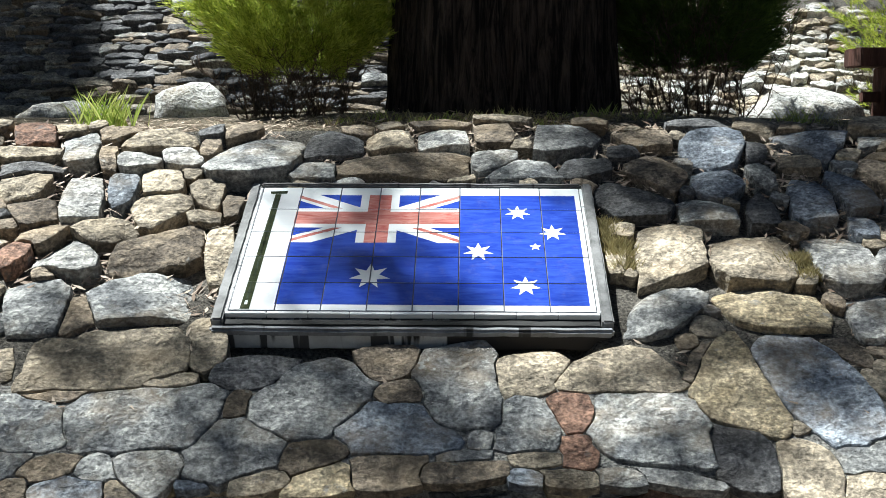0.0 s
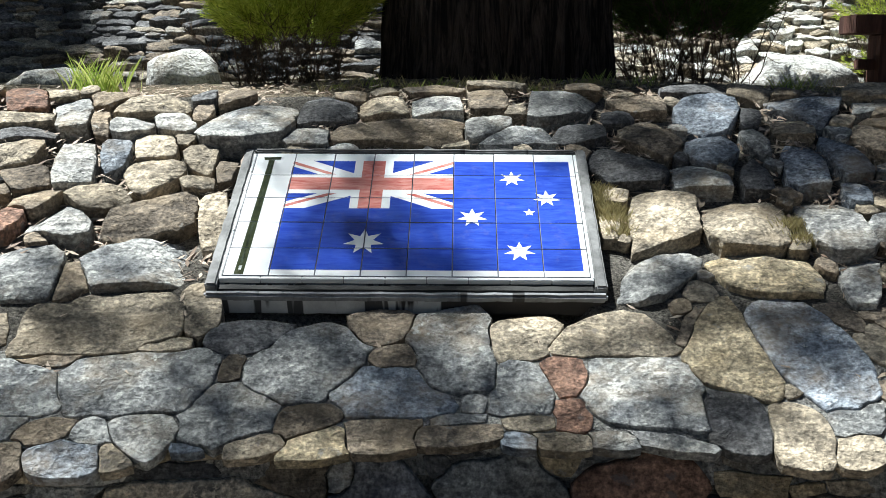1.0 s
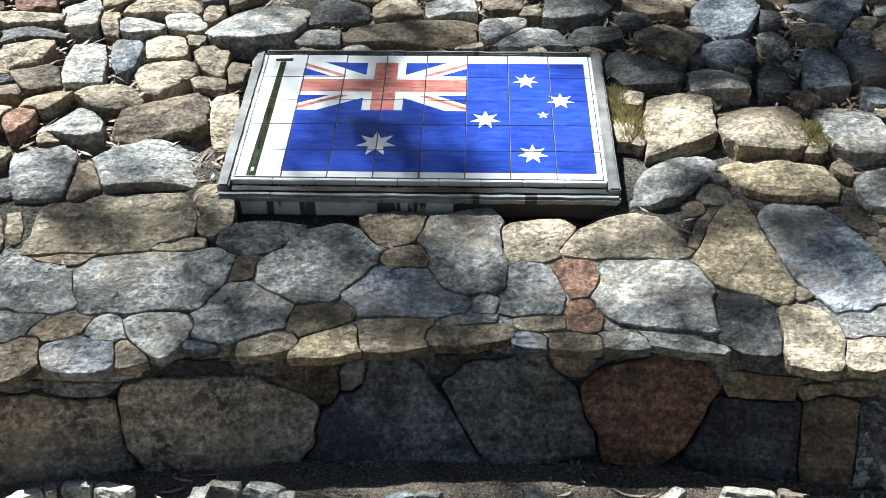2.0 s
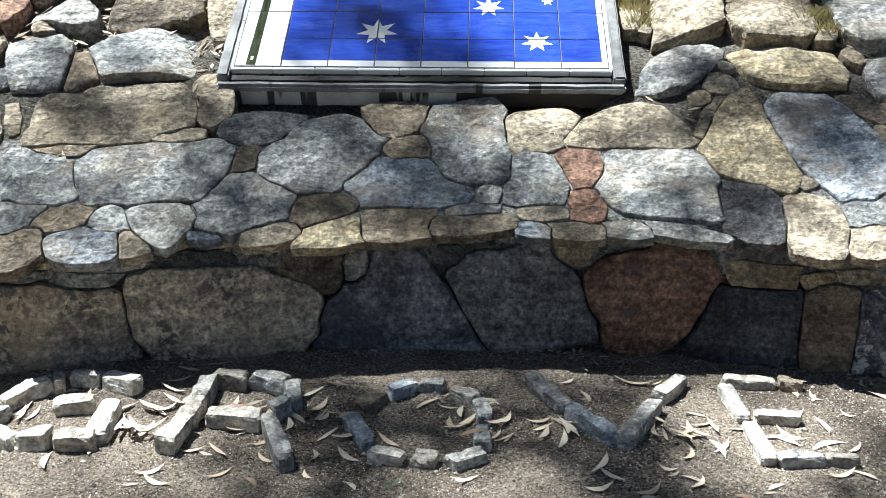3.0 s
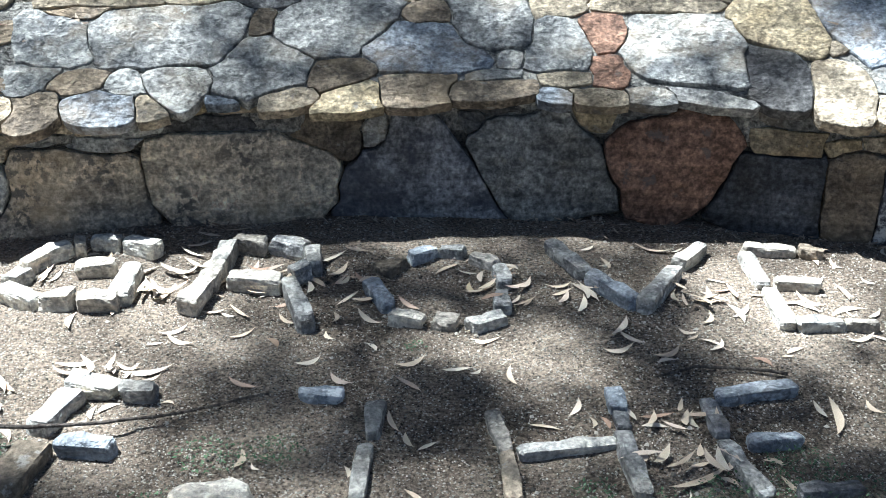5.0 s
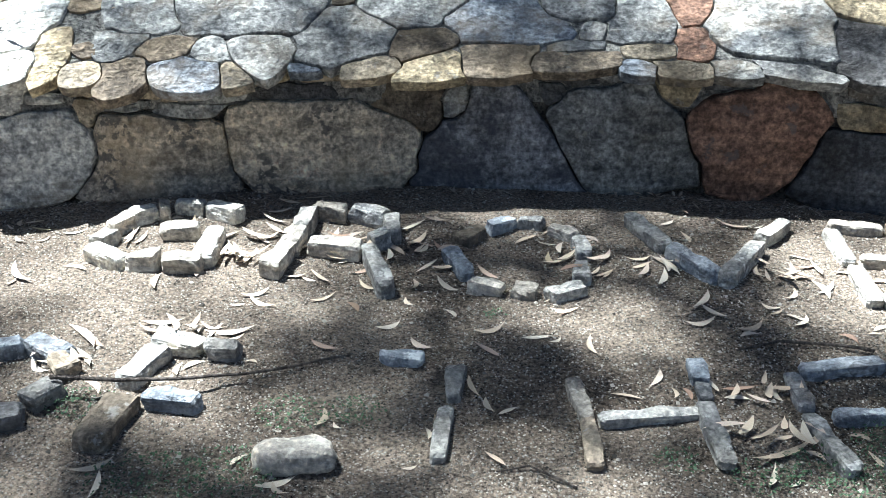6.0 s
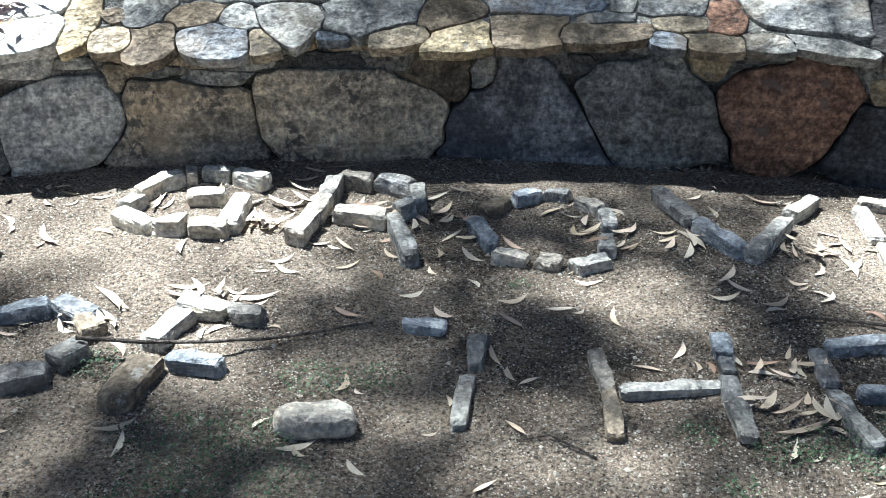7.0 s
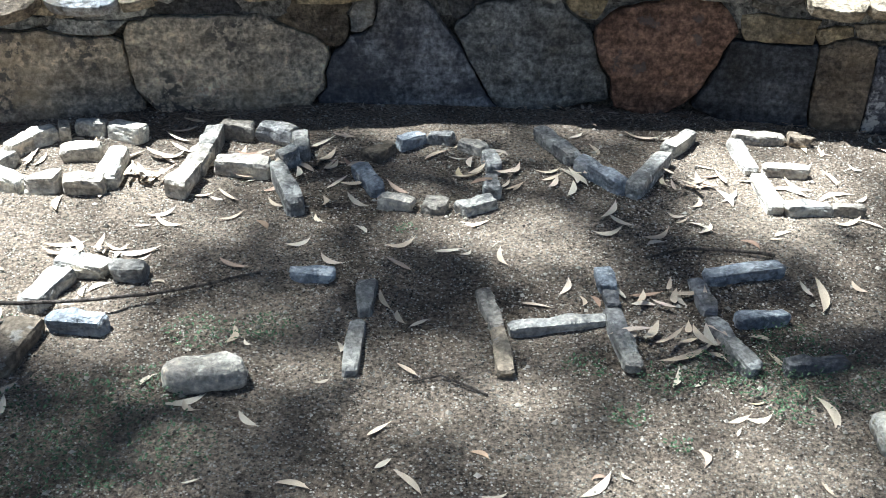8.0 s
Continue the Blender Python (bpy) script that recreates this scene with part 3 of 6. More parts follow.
def build_plaque():
    plaque = empty("flag_plaque", (0, PY, PZ))
    plaque.rotation_euler = (PS, 0, 0)
    tagged(plaque, "ceramic tile plaque painted with the Australian flag in a concrete frame", "plaque")

    def slab(name, u0, v0, u1, v1, z0, z1, mat, label="", cut=0.006, lumps=0.0015):
        bm = bmesh.new()
        bmesh.ops.create_cube(bm, size=1)
        for p in bm.verts:
            p.co = Vector((u0 + (u1 - u0) * (p.co.x + 0.5), -(v0 + (v1 - v0) * (0.5 - p.co.y)), z0 + (z1 - z0) * (p.co.z + 0.5)))
        long = [e for e in bm.edges if e.calc_length() > 0.3]
        if long:
            bmesh.ops.subdivide_edges(bm, edges=long, cuts=24, use_grid_fill=True)
        bmesh.ops.bevel(bm, geom=[e for e in bm.edges if e.is_manifold and e.calc_face_angle(0) > 0.5], offset=cut, segments=2, affect='EDGES')
        for p in bm.verts:
            p.co += Vector((noise.noise(p.co * 23), noise.noise(p.co * 23 + Vector((9, 0, 0))), noise.noise(p.co * 23 + Vector((0, 9, 0))))) * lumps * 2
        me = bpy.data.meshes.new(name)
        bm.to_mesh(me)
        bm.free()
        me.materials.append(mat)
        me.polygons.foreach_set("use_smooth", [False] * len(me.polygons))
        return part(name, me, plaque, label)

    slab("base", -0.042, -0.02, 1.242, 0.824, -0.108, -0.03, PAINTED, "concrete base with peeling white paint and black stains", 0.012, 0.002)
    slab("footing", -0.03, 0.0, 1.2, 0.812, -0.2, -0.109, FOOTING, "dark stained concrete footing", 0.03, 0.006)
    slab("bed", -0.012, -0.012, 1.212, 0.762, -0.03, -0.0075, GROUT, "dark grout between the tiles")
    slab("frame_side", -0.05, -0.03, -0.012, 0.80, -0.05, 0.004, CONCRETE)
    slab("frame_side", 1.212, -0.03, 1.25, 0.80, -0.05, 0.004, CONCRETE)
    slab("frame_top", -0.012, -0.03, 1.212, -0.012, -0.05, 0.006, CONCRETE)
    slab("frame_groove", -0.012, 0.772, 1.212, 0.806, -0.05, -0.016, GROOVE_BLACK, "black groove under the tiles")
    slab("frame_sill", -0.05, 0.806, 1.25, 0.832, -0.045, -0.014, SILL, "grey concrete sill along the lower edge", 0.008)

    def star(cu, cv, r, n, inner=0.45, spin=0.0):
        return [(cu + (r if i % 2 == 0 else r * inner) * math.sin(math.pi * i / n + spin), cv - (r if i % 2 == 0 else r * inner) * math.cos(math.pi * i / n + spin)) for i in range(2 * n)]

    def band(a, b, w0, w1):
        d = Vector((b[0] - a[0], b[1] - a[1])).normalized()
        m = Vector((-d.y, d.x))
        return [(a[0] + m.x * w0, a[1] + m.y * w0), (b[0] + m.x * w0, b[1] + m.y * w0), (b[0] + m.x * w1, b[1] + m.y * w1), (a[0] + m.x * w1, a[1] + m.y * w1)]

    fu0, fv0, fu1, fv1 = 0.146, 0.053, 1.18, 0.718
    cu0, cu1, cv0, cv1 = fu0, 0.748, fv0, 0.366
    cx, cy = 0.452, 0.212
    canton = ((cu0, cv0), (cu1, cv0), (cu1, cv1), (cu0, cv1))
    flag = ((fu0, fv0), (fu1, fv0), (fu1, fv1), (fu0, fv1))
    art = [(1, list(flag), flag)]
    for p in ((cu0, cv0), (cu1, cv0), (cu1, cv1), (cu0, cv1)):
        art.append((0, band(p, (cx, cy), -0.034, 0.034), canton))
    for p, side in (((cu0, cv0), 1), ((cu1, cv0), -1), ((cu1, cv1), 1), ((cu0, cv1), -1)):
        art.append((2, band(p, (cx, cy), -0.019 if side < 0 else 0.003, -0.003 if side < 0 else 0.019), canton))
    art += [(0, [(cu0, 0.145), (cu1, 0.145), (cu1, 0.272), (cu0, 0.272)], canton),
            (0, [(cx - 0.072, cv0), (cx + 0.072, cv0), (cx + 0.072, cv1), (cx - 0.072, cv1)], canton),
            (2, [(cu0, 0.168), (cu1, 0.168), (cu1, 0.248), (cu0, 0.248)], canton),
            (2, [(cx - 0.042, cv0), (cx + 0.042, cv0), (cx + 0.042, cv1), (cx - 0.042, cv1)], canton)]
    for u, v, r, n in ((0.448, 0.562, 0.072, 7), (0.817, 0.418, 0.054, 7), (0.963, 0.172, 0.048, 7), (1.083, 0.299, 0.05, 7), (0.975, 0.614, 0.053, 7), (1.018, 0.388, 0.022, 5)):
        k = star(u, v, r, n)
        for i in range(2 * n):
            art.append((0, [(u, v), k[i], k[(i + 1) % (2 * n)]], flag))
    art += [(3, [(0.051, 0.05), (0.073, 0.05), (0.067, 0.745), (0.036, 0.745)], None),
            (5, [(0.060, 0.06), (0.066, 0.06), (0.056, 0.69), (0.048, 0.69)], None),
            (3, [(0.030, 0.030), (0.096, 0.026), (0.094, 0.046), (0.034, 0.048)], None),
            (0, [(0.047, 0.70), (0.057, 0.70), (0.057, 0.722), (0.047, 0.722)], None)]

    def clip(poly, lo, hi, axis):
        for bound, keep in ((lo, 1), (hi, -1)):
            out = []
            for i, p in enumerate(poly):
                q = poly[(i + 1) % len(poly)]
                a, b = (p[axis] - bound) * keep, (q[axis] - bound) * keep
                if a >= 0:
                    out.append(p)
                if (a > 0 > b) or (a < 0 < b):
                    t = a / (a - b)
                    out.append((p[0] + (q[0] - p[0]) * t, p[1] + (q[1] - p[1]) * t))
            poly = out
            if len(poly) < 3:
                return []
        return poly

    T, gap = 0.15, 0.0008
    r = random.Random(3)
    for row in range(5):
        for colm in range(8):
            u0, u1, v0, v1 = colm * T + gap, (colm + 1) * T - gap, row * T + gap, (row + 1) * T - gap
            cu, cv = (u0 + u1) / 2, (v0 + v1) / 2
            hu, hv, b = (u1 - u0) / 2, (v1 - v0) / 2, 0.0014
            v = [(-hu, -hv, -0.009), (hu, -hv, -0.009), (hu, hv, -0.009), (-hu, hv, -0.009),
                 (-hu, -hv, -b), (hu, -hv, -b), (hu, hv, -b), (-hu, hv, -b),
                 (-hu + b, -hv + b, 0), (hu - b, -hv + b, 0), (hu - b, hv - b, 0), (-hu + b, hv - b, 0)]
            f = [(0, 1, 5, 4), (1, 2, 6, 5), (2, 3, 7, 6), (3, 0, 4, 7), (4, 5, 9, 8), (5, 6, 10, 9), (6, 7, 11, 10), (7, 4, 8, 11), (8, 9, 10, 11)]
            idx = [4] * 8 + [0]
            for layer, (m, poly, limit) in enumerate(art):
                p = clip(list(poly), u0 + b * 0.9, u1 - b * 0.9, 0)
                p = clip(p, v0 + b * 0.9, v1 - b * 0.9, 1) if p else p
                if p and limit:
                    p = clip(p, limit[0][0], limit[1][0], 0)
                    p = clip(p, limit[0][1], limit[2][1], 1) if p else p
                if not p:
                    continue
                z = 0.0004 + 0.00005 * min(layer, 18)
                n = len(v)
                v += [(a - cu, -(c - cv), z) for a, c in p]
                area = sum(p[i][0] * p[(i + 1) % len(p)][1] - p[(i + 1) % len(p)][0] * p[i][1] for i in range(len(p)))
                ring = list(range(n, n + len(p)))
                f.append(tuple(ring if area < 0 else ring[::-1]))
                idx.append(m)
            me = mesh_of("tile", v, f, [GLAZE_WHITE, GLAZE_BLUE, GLAZE_RED, GLAZE_POLE, GROUT, GLAZE_SHEEN], False, idx)
            part("tile", me, plaque, at=Matrix.Translation((cu, -cv, r.uniform(-0.0008, 0.0008))) @ pose(0, 0, 0, r.uniform(-0.25, 0.25), r.uniform(-0.25, 0.25), 0))
    # narrow edging tiles round the field
    for k in range(9):
        for v0 in (0.752,):
            u = -0.01 + k * 0.1355
            slab("edging_tile", u + 0.001, v0, u + 0.1345, v0 + 0.014, -0.02, -0.0005, GLAZE_WHITE, "", 0.002, 0.0004)
    for k in range(6):
        v = k * 0.126
        slab("edging_tile", -0.012, v, -0.002, v + 0.124, -0.02, -0.0005, GLAZE_WHITE, "", 0.002, 0.0004)
        slab("edging_tile", 1.202, v, 1.212, v + 0.124, -0.02, -0.0005, GLAZE_WHITE, "", 0.002, 0.0004)


build_plaque()

# ---- letters laid on the ground ----
WORDS = {"G": "G", "R": "R", "O": "O", "V": "V", "E": "E", "O2": "second O", "F": "F", "T": "T", "H": "H", "E2": "second E"}
TONE = {"g": "grey granite", "l": "pale granite", "t": "tan", "b": "brown", "u": "blue-grey", "d": "dark grey"}


def letter_stone(word, mat, x, y, length, width, height, turn):
    """A rough split block lying on the earth."""
    count[0] += 1
    seed = count[0] * 2.3
    rock = word == "K"
    bm = bmesh.new()
    bmesh.ops.create_cube(bm, size=1)
    bmesh.ops.subdivide_edges(bm, edges=bm.edges[:], cuts=4, use_grid_fill=True)
    for p in bm.verts:
        q = p.co * 2
        k = max(abs(q.x), abs(q.y), abs(q.z))
        e = 9.0 if not rock else 4.0
        m = (abs(q.x) ** e + abs(q.y) ** e + abs(q.z) ** e) ** (1 / e)
        q = q * (k / m) * (1.02 if not rock else 1.05)
        tap = 1 + 0.34 * noise.noise(Vector((seed, 0.4, 3))) * q.x
        p.co = Vector((q.x * length / 2, q.y * width / 2 * tap, q.z * height / 2 * (1 + 0.3 * noise.noise(Vector((seed, 4.3, 0))) * q.x)))
        d = noise.noise(p.co * 24 + Vector((seed, 0, 0))) * 0.011 + noise.noise(p.co * 75 + Vector((seed, 0, 0))) * 0.0045
        p.co += p.co.normalized() * d
    me = bpy.data.meshes.new("letter_stone")
    bm.to_mesh(me)
    bm.free()
    me.materials.append(BLOCK[mat])
    me.polygons.foreach_set("use_smooth", [rock] * len(me.polygons))
    ob = new("ground_rock" if rock else "letter_stone", me)
    ob.matrix_basis = pose(x, y, height / 2 - 0.009 + ground_z(x, y), rng.uniform(-4, 4), rng.uniform(-3, 3), math.degrees(turn))
    if rock:
        tagged(ob, "rounded %s rock lying on bare earth" % TONE[mat], "rock")
    else:
        tagged(ob, "%s stone block laid on earth as part of a letter" % TONE[mat], "stone", "stones of the letter " + WORDS[word])


letter_stone("G", "l", -0.395, -1.090, 0.078, 0.043, 0.050, 0.83)
letter_stone("G", "t", -0.431, -1.148, 0.073, 0.043, 0.050, 1.00)
letter_stone("G", "l", -0.440, -1.235, 0.078, 0.047, 0.050, 1.34)
letter_stone("G", "t", -0.338, -1.059, 0.059, 0.026, 0.050, -1.18)
letter_stone("G", "l", -0.279, -1.025, 0.082, 0.043, 0.050, 0.05)
letter_stone("G", "l", -0.173, -1.044, 0.105, 0.047, 0.050, -0.36)
letter_stone("G", "l", -0.395, -1.336, 0.124, 0.047, 0.050, -0.44)
letter_stone("G", "t", -0.294, -1.357, 0.083, 0.047, 0.050, -0.02)
letter_stone("G", "t", -0.193, -1.355, 0.102, 0.052, 0.050, 0.16)
letter_stone("G", "l", -0.152, -1.259, 0.164, 0.052, 0.050, 1.61)
letter_stone("G", "t", -0.258, -1.173, 0.099, 0.043, 0.050, 0.12)
letter_stone("R", "t", 0.040, -1.310, 0.112, 0.052, 0.055, 1.41)
letter_stone("R", "t", 0.053, -1.194, 0.108, 0.052, 0.055, 1.46)
letter_stone("R", "g", 0.058, -1.076, 0.116, 0.047, 0.055, 1.57)
letter_stone("R", "t", 0.112, -0.998, 0.092, 0.047, 0.055, -0.03)
letter_stone("R", "g", 0.222, -1.007, 0.104, 0.047, 0.055, -0.30)
letter_stone("R", "g", 0.300, -1.081, 0.109, 0.043, 0.055, -1.37)
letter_stone("R", "g", 0.276, -1.152, 0.055, 0.052, 0.055, 0.67)
letter_stone("R", "t", 0.167, -1.210, 0.143, 0.056, 0.055, -0.06)
letter_stone("R", "g", 0.296, -1.320, 0.230, 0.043, 0.055, -1.20)
letter_stone("O", "b", 0.511, -1.095, 0.086, 0.059, 0.038, 0.98)
letter_stone("O", "u", 0.590, -1.039, 0.085, 0.040, 0.038, 0.65)
letter_stone("O", "g", 0.670, -1.015, 0.068, 0.040, 0.038, -0.05)
letter_stone("O", "t", 0.754, -1.058, 0.085, 0.040, 0.038, -0.53)
letter_stone("O", "g", 0.805, -1.159, 0.095, 0.040, 0.038, -1.39)
letter_stone("O", "g", 0.804, -1.284, 0.090, 0.040, 0.038, -1.62)
letter_stone("O", "g", 0.769, -1.388, 0.097, 0.040, 0.038, 0.57)
letter_stone("O", "t", 0.669, -1.388, 0.061, 0.044, 0.038, -0.22)
letter_stone("O", "t", 0.574, -1.377, 0.082, 0.044, 0.038, -0.29)
letter_stone("O", "u", 0.495, -1.258, 0.133, 0.044, 0.038, -1.11)
letter_stone("V", "g", 0.980, -1.042, 0.197, 0.044, 0.048, -1.12)
letter_stone("V", "u", 1.084, -1.219, 0.175, 0.044, 0.048, -0.92)
letter_stone("V", "g", 1.206, -1.205, 0.226, 0.044, 0.048, 1.07)
letter_stone("V", "l", 1.314, -1.010, 0.154, 0.040, 0.048, 0.97)
letter_stone("E", "t", 1.539, -0.955, 0.142, 0.037, 0.037, -0.10)
letter_stone("E", "b", 1.652, -0.967, 0.068, 0.037, 0.037, -0.15)
letter_stone("E", "g", 1.471, -1.075, 0.179, 0.037, 0.037, -1.49)
letter_stone("E", "l", 1.487, -1.282, 0.187, 0.040, 0.037, -1.53)
letter_stone("E", "t", 1.566, -1.154, 0.105, 0.037, 0.037, -0.07)
letter_stone("E", "g", 1.570, -1.358, 0.111, 0.037, 0.037, 0.10)
letter_stone("E", "t", 1.669, -1.355, 0.073, 0.025, 0.037, -0.10)
letter_stone("O2", "d", -0.572, -1.849, 0.094, 0.047, 0.042, 0.66)
letter_stone("O2", "u", -0.477, -1.782, 0.126, 0.047, 0.042, 0.42)
letter_stone("O2", "u", -0.362, -1.763, 0.120, 0.056, 0.042, -0.46)
letter_stone("O2", "b", -0.300, -1.823, 0.066, 0.052, 0.042, -0.73)
letter_stone("O2", "g", -0.302, -1.924, 0.081, 0.056, 0.042, 1.15)
letter_stone("O2", "d", -0.358, -2.020, 0.100, 0.056, 0.042, 0.47)
letter_stone("O2", "d", -0.459, -2.051, 0.103, 0.056, 0.042, -0.08)
letter_stone("F", "l", -0.084, -1.713, 0.118, 0.052, 0.042, -0.19)
letter_stone("F", "g", 0.022, -1.732, 0.072, 0.043, 0.042, 0.01)
letter_stone("F", "g", -0.130, -1.809, 0.128, 0.056, 0.042, 1.33)
letter_stone("F", "b", -0.136, -2.005, 0.160, 0.073, 0.042, 1.49)
letter_stone("F", "u", -0.028, -1.922, 0.115, 0.043, 0.042, -0.07)
letter_stone("K", "t", 0.262, -2.078, 0.146, 0.075, 0.055, 0.18)
letter_stone("T", "u", 0.412, -1.717, 0.095, 0.037, 0.031, 0.00)
letter_stone("T", "g", 0.537, -1.800, 0.120, 0.037, 0.031, -1.53)
letter_stone("T", "g", 0.529, -1.969, 0.163, 0.033, 0.031, -1.57)
letter_stone("H", "t", 0.796, -1.833, 0.134, 0.033, 0.030, -1.37)
letter_stone("H", "b", 0.817, -1.976, 0.148, 0.033, 0.030, -1.46)
letter_stone("H", "g", 0.932, -1.879, 0.200, 0.029, 0.030, 0.23)
letter_stone("H", "u", 1.043, -1.707, 0.086, 0.037, 0.030, -1.49)
letter_stone("H", "d", 1.049, -1.783, 0.054, 0.029, 0.030, -1.50)
letter_stone("H", "g", 1.056, -1.922, 0.205, 0.037, 0.030, -1.47)
letter_stone("E2", "u", 1.355, -1.655, 0.186, 0.044, 0.034, 0.26)
letter_stone("E2", "d", 1.245, -1.755, 0.122, 0.037, 0.034, -1.50)
letter_stone("E2", "g", 1.271, -1.930, 0.186, 0.037, 0.034, -1.31)
letter_stone("E2", "u", 1.352, -1.829, 0.106, 0.033, 0.034, 0.17)
letter_stone("E2", "d", 1.417, -1.986, 0.128, 0.033, 0.034, 0.23)
letter_stone("K", "t", -0.733, -1.535, 0.100, 0.110, 0.055, -0.16)
letter_stone("K", "l", 1.498, -2.205, 0.063, 0.100, 0.055, 0.05)

# ---- fallen leaves ----
def leaf_mesh(i):
    """A dry sickle-shaped gum leaf, one unit long, with a curl."""
    r = random.Random(50 + i)
    bend, curl, wide, roll = r.uniform(0.02, 0.2), r.uniform(0.01, 0.14), r.uniform(0.14, 0.22), r.uniform(0.03, 0.12)
    v, f = [], []
    n = 9
    for k in range(n + 1):
        s = k / n
        w = wide * 0.5 * (math.sin(math.pi * min(1, s * 1.08)) ** 0.8 if 0.02 < s < 0.925 else 0.03)
        cx, cyv = s - 0.5, bend * (1 - (2 * s - 1) ** 2) - bend * 0.6
        z = curl * (2 * s - 1) ** 2 + 0.015
        v += [(cx, cyv - w, z + roll * w * 2), (cx, cyv, z), (cx, cyv + w, z + roll * w * 2)]
    for k in range(n):
        a = 3 * k
        f += [(a, a + 3, a + 4, a + 1), (a + 1, a + 4, a + 5, a + 2)]
    return mesh_of("gum_leaf", v, f, DRY_LEAF)


LEAVES = [leaf_mesh(i) for i in range(10)]


def leaf(x, y, length, turn, lift=0.0):
    ob = new("gum_leaf", rng.choice(LEAVES))
    L = max(length, 0.03) * 1.08
    sl = 1 if rng.random() < 0.5 else -1
    ob.matrix_basis = pose(x, y, ground_z(x, y) + 0.002 + lift, rng.uniform(-14, 14), rng.uniform(-5, 5), math.degrees(turn)) @ Matrix.Diagonal((L, L * sl * (0.085 / max(L, 0.05)) ** 0.5, L, 1))
    tagged(ob, "dry curled pale tan gum leaf on bare earth", "leaf", "fallen gum leaves")


leaf(-0.034, -1.040, 0.092, -0.50)
leaf(0.158, -1.349, 0.090, -0.84)
leaf(0.185, -1.454, 0.071, 0.72)
leaf(0.269, -1.487, 0.055, -0.94)
leaf(0.392, -1.450, 0.039, -0.88)
leaf(0.364, -1.567, 0.065, 0.64)
leaf(0.446, -1.645, 0.067, -0.60)
leaf(0.022, -1.451, 0.073, 0.62)
leaf(0.048, -1.499, 0.078, -0.39)
leaf(0.595, -1.564, 0.081, 0.60)
leaf(0.600, -1.659, 0.072, -0.69)
leaf(0.234, -1.673, 0.079, -0.48)
leaf(0.478, -1.355, 0.081, -0.71)
leaf(0.096, -1.353, 0.066, 0.26)
leaf(0.348, -1.038, 0.093, 0.88)
leaf(0.373, -1.112, 0.093, 1.11)
leaf(0.410, -1.143, 0.063, -0.21)
leaf(0.384, -1.167, 0.067, 1.25)
leaf(0.407, -0.992, 0.066, -0.22)
leaf(-0.023, -0.905, 0.070, -0.22)
leaf(0.054, -0.867, 0.089, 0.36)
leaf(-0.386, -1.206, 0.094, 1.69)
leaf(-0.358, -1.197, 0.080, 1.48)
leaf(-0.302, -1.071, 0.041, 0.39)
leaf(-0.155, -1.609, 0.093, 0.18)
leaf(-0.036, -1.621, 0.067, -0.30)
leaf(0.009, -1.630, 0.110, 0.26)
leaf(-0.025, -1.632, 0.070, 1.43)
leaf(0.024, -1.658, 0.053, 0.73)
leaf(-0.034, -1.769, 0.050, 0.72)
leaf(-0.062, -1.790, 0.051, 1.68)
leaf(-0.072, -1.831, 0.039, 0.90)
leaf(0.091, -1.749, 0.019, -0.17)
leaf(-0.271, -1.711, 0.060, -0.77)
leaf(0.575, -1.804, 0.083, -1.20)
leaf(0.611, -1.855, 0.050, -1.15)
leaf(0.652, -1.872, 0.048, 0.66)
leaf(0.660, -1.093, 0.087, 0.80)
leaf(0.717, -1.111, 0.057, -0.24)
leaf(0.727, -1.197, 0.064, -1.20)
leaf(0.860, -1.272, 0.074, 0.68)
leaf(0.839, -1.259, 0.054, 1.00)
leaf(0.760, -1.458, 0.060, -0.04)
leaf(0.773, -1.463, 0.058, 0.65)
leaf(0.825, -1.615, 0.074, -1.29)
leaf(0.746, -1.596, 0.032, 0.67)
leaf(0.953, -1.178, 0.069, 0.27)
leaf(0.958, -1.216, 0.061, 0.56)
leaf(1.023, -1.212, 0.104, -0.98)
leaf(1.044, -0.939, 0.049, 0.58)
leaf(1.081, -1.044, 0.044, 0.44)
leaf(1.091, -1.385, 0.105, 1.14)
leaf(1.186, -1.497, 0.094, 0.69)
leaf(1.178, -1.532, 0.049, 0.30)
leaf(1.264, -1.244, 0.058, -1.49)
leaf(1.324, -1.245, 0.077, -0.03)
leaf(1.372, -1.180, 0.079, 0.44)
leaf(1.394, -1.193, 0.090, -1.45)
leaf(1.386, -1.309, 0.085, -1.31)
leaf(1.398, -1.295, 0.075, 0.90)
leaf(1.300, -1.452, 0.063, -0.59)
leaf(1.309, -1.458, 0.063, 0.97)
leaf(1.402, -1.520, 0.050, -0.74)
leaf(1.484, -1.462, 0.053, 0.54)
leaf(1.226, -0.942, 0.109, -0.28)
leaf(1.704, -1.012, 0.054, -1.12)
leaf(1.678, -1.179, 0.090, -1.46)
leaf(1.759, -1.115, 0.045, -0.71)
leaf(1.580, -1.229, 0.083, -0.72)
leaf(1.562, -1.258, 0.078, -0.78)
leaf(1.663, -1.268, 0.098, 0.34)
leaf(0.960, -1.725, 0.067, 1.23)
leaf(0.991, -1.784, 0.039, -1.50)
leaf(1.020, -1.782, 0.041, -1.23)
leaf(0.892, -1.803, 0.064, -0.10)
leaf(1.070, -1.750, 0.064, -1.20)
leaf(1.126, -1.753, 0.073, 0.19)
leaf(1.119, -1.783, 0.052, -0.14)
leaf(1.477, -1.710, 0.062, -1.36)
leaf(1.505, -1.738, 0.122, -1.71)
leaf(1.594, -1.694, 0.049, -0.95)
leaf(0.283, -1.934, 0.068, 1.52)
leaf(0.318, -1.956, 0.027, -0.73)
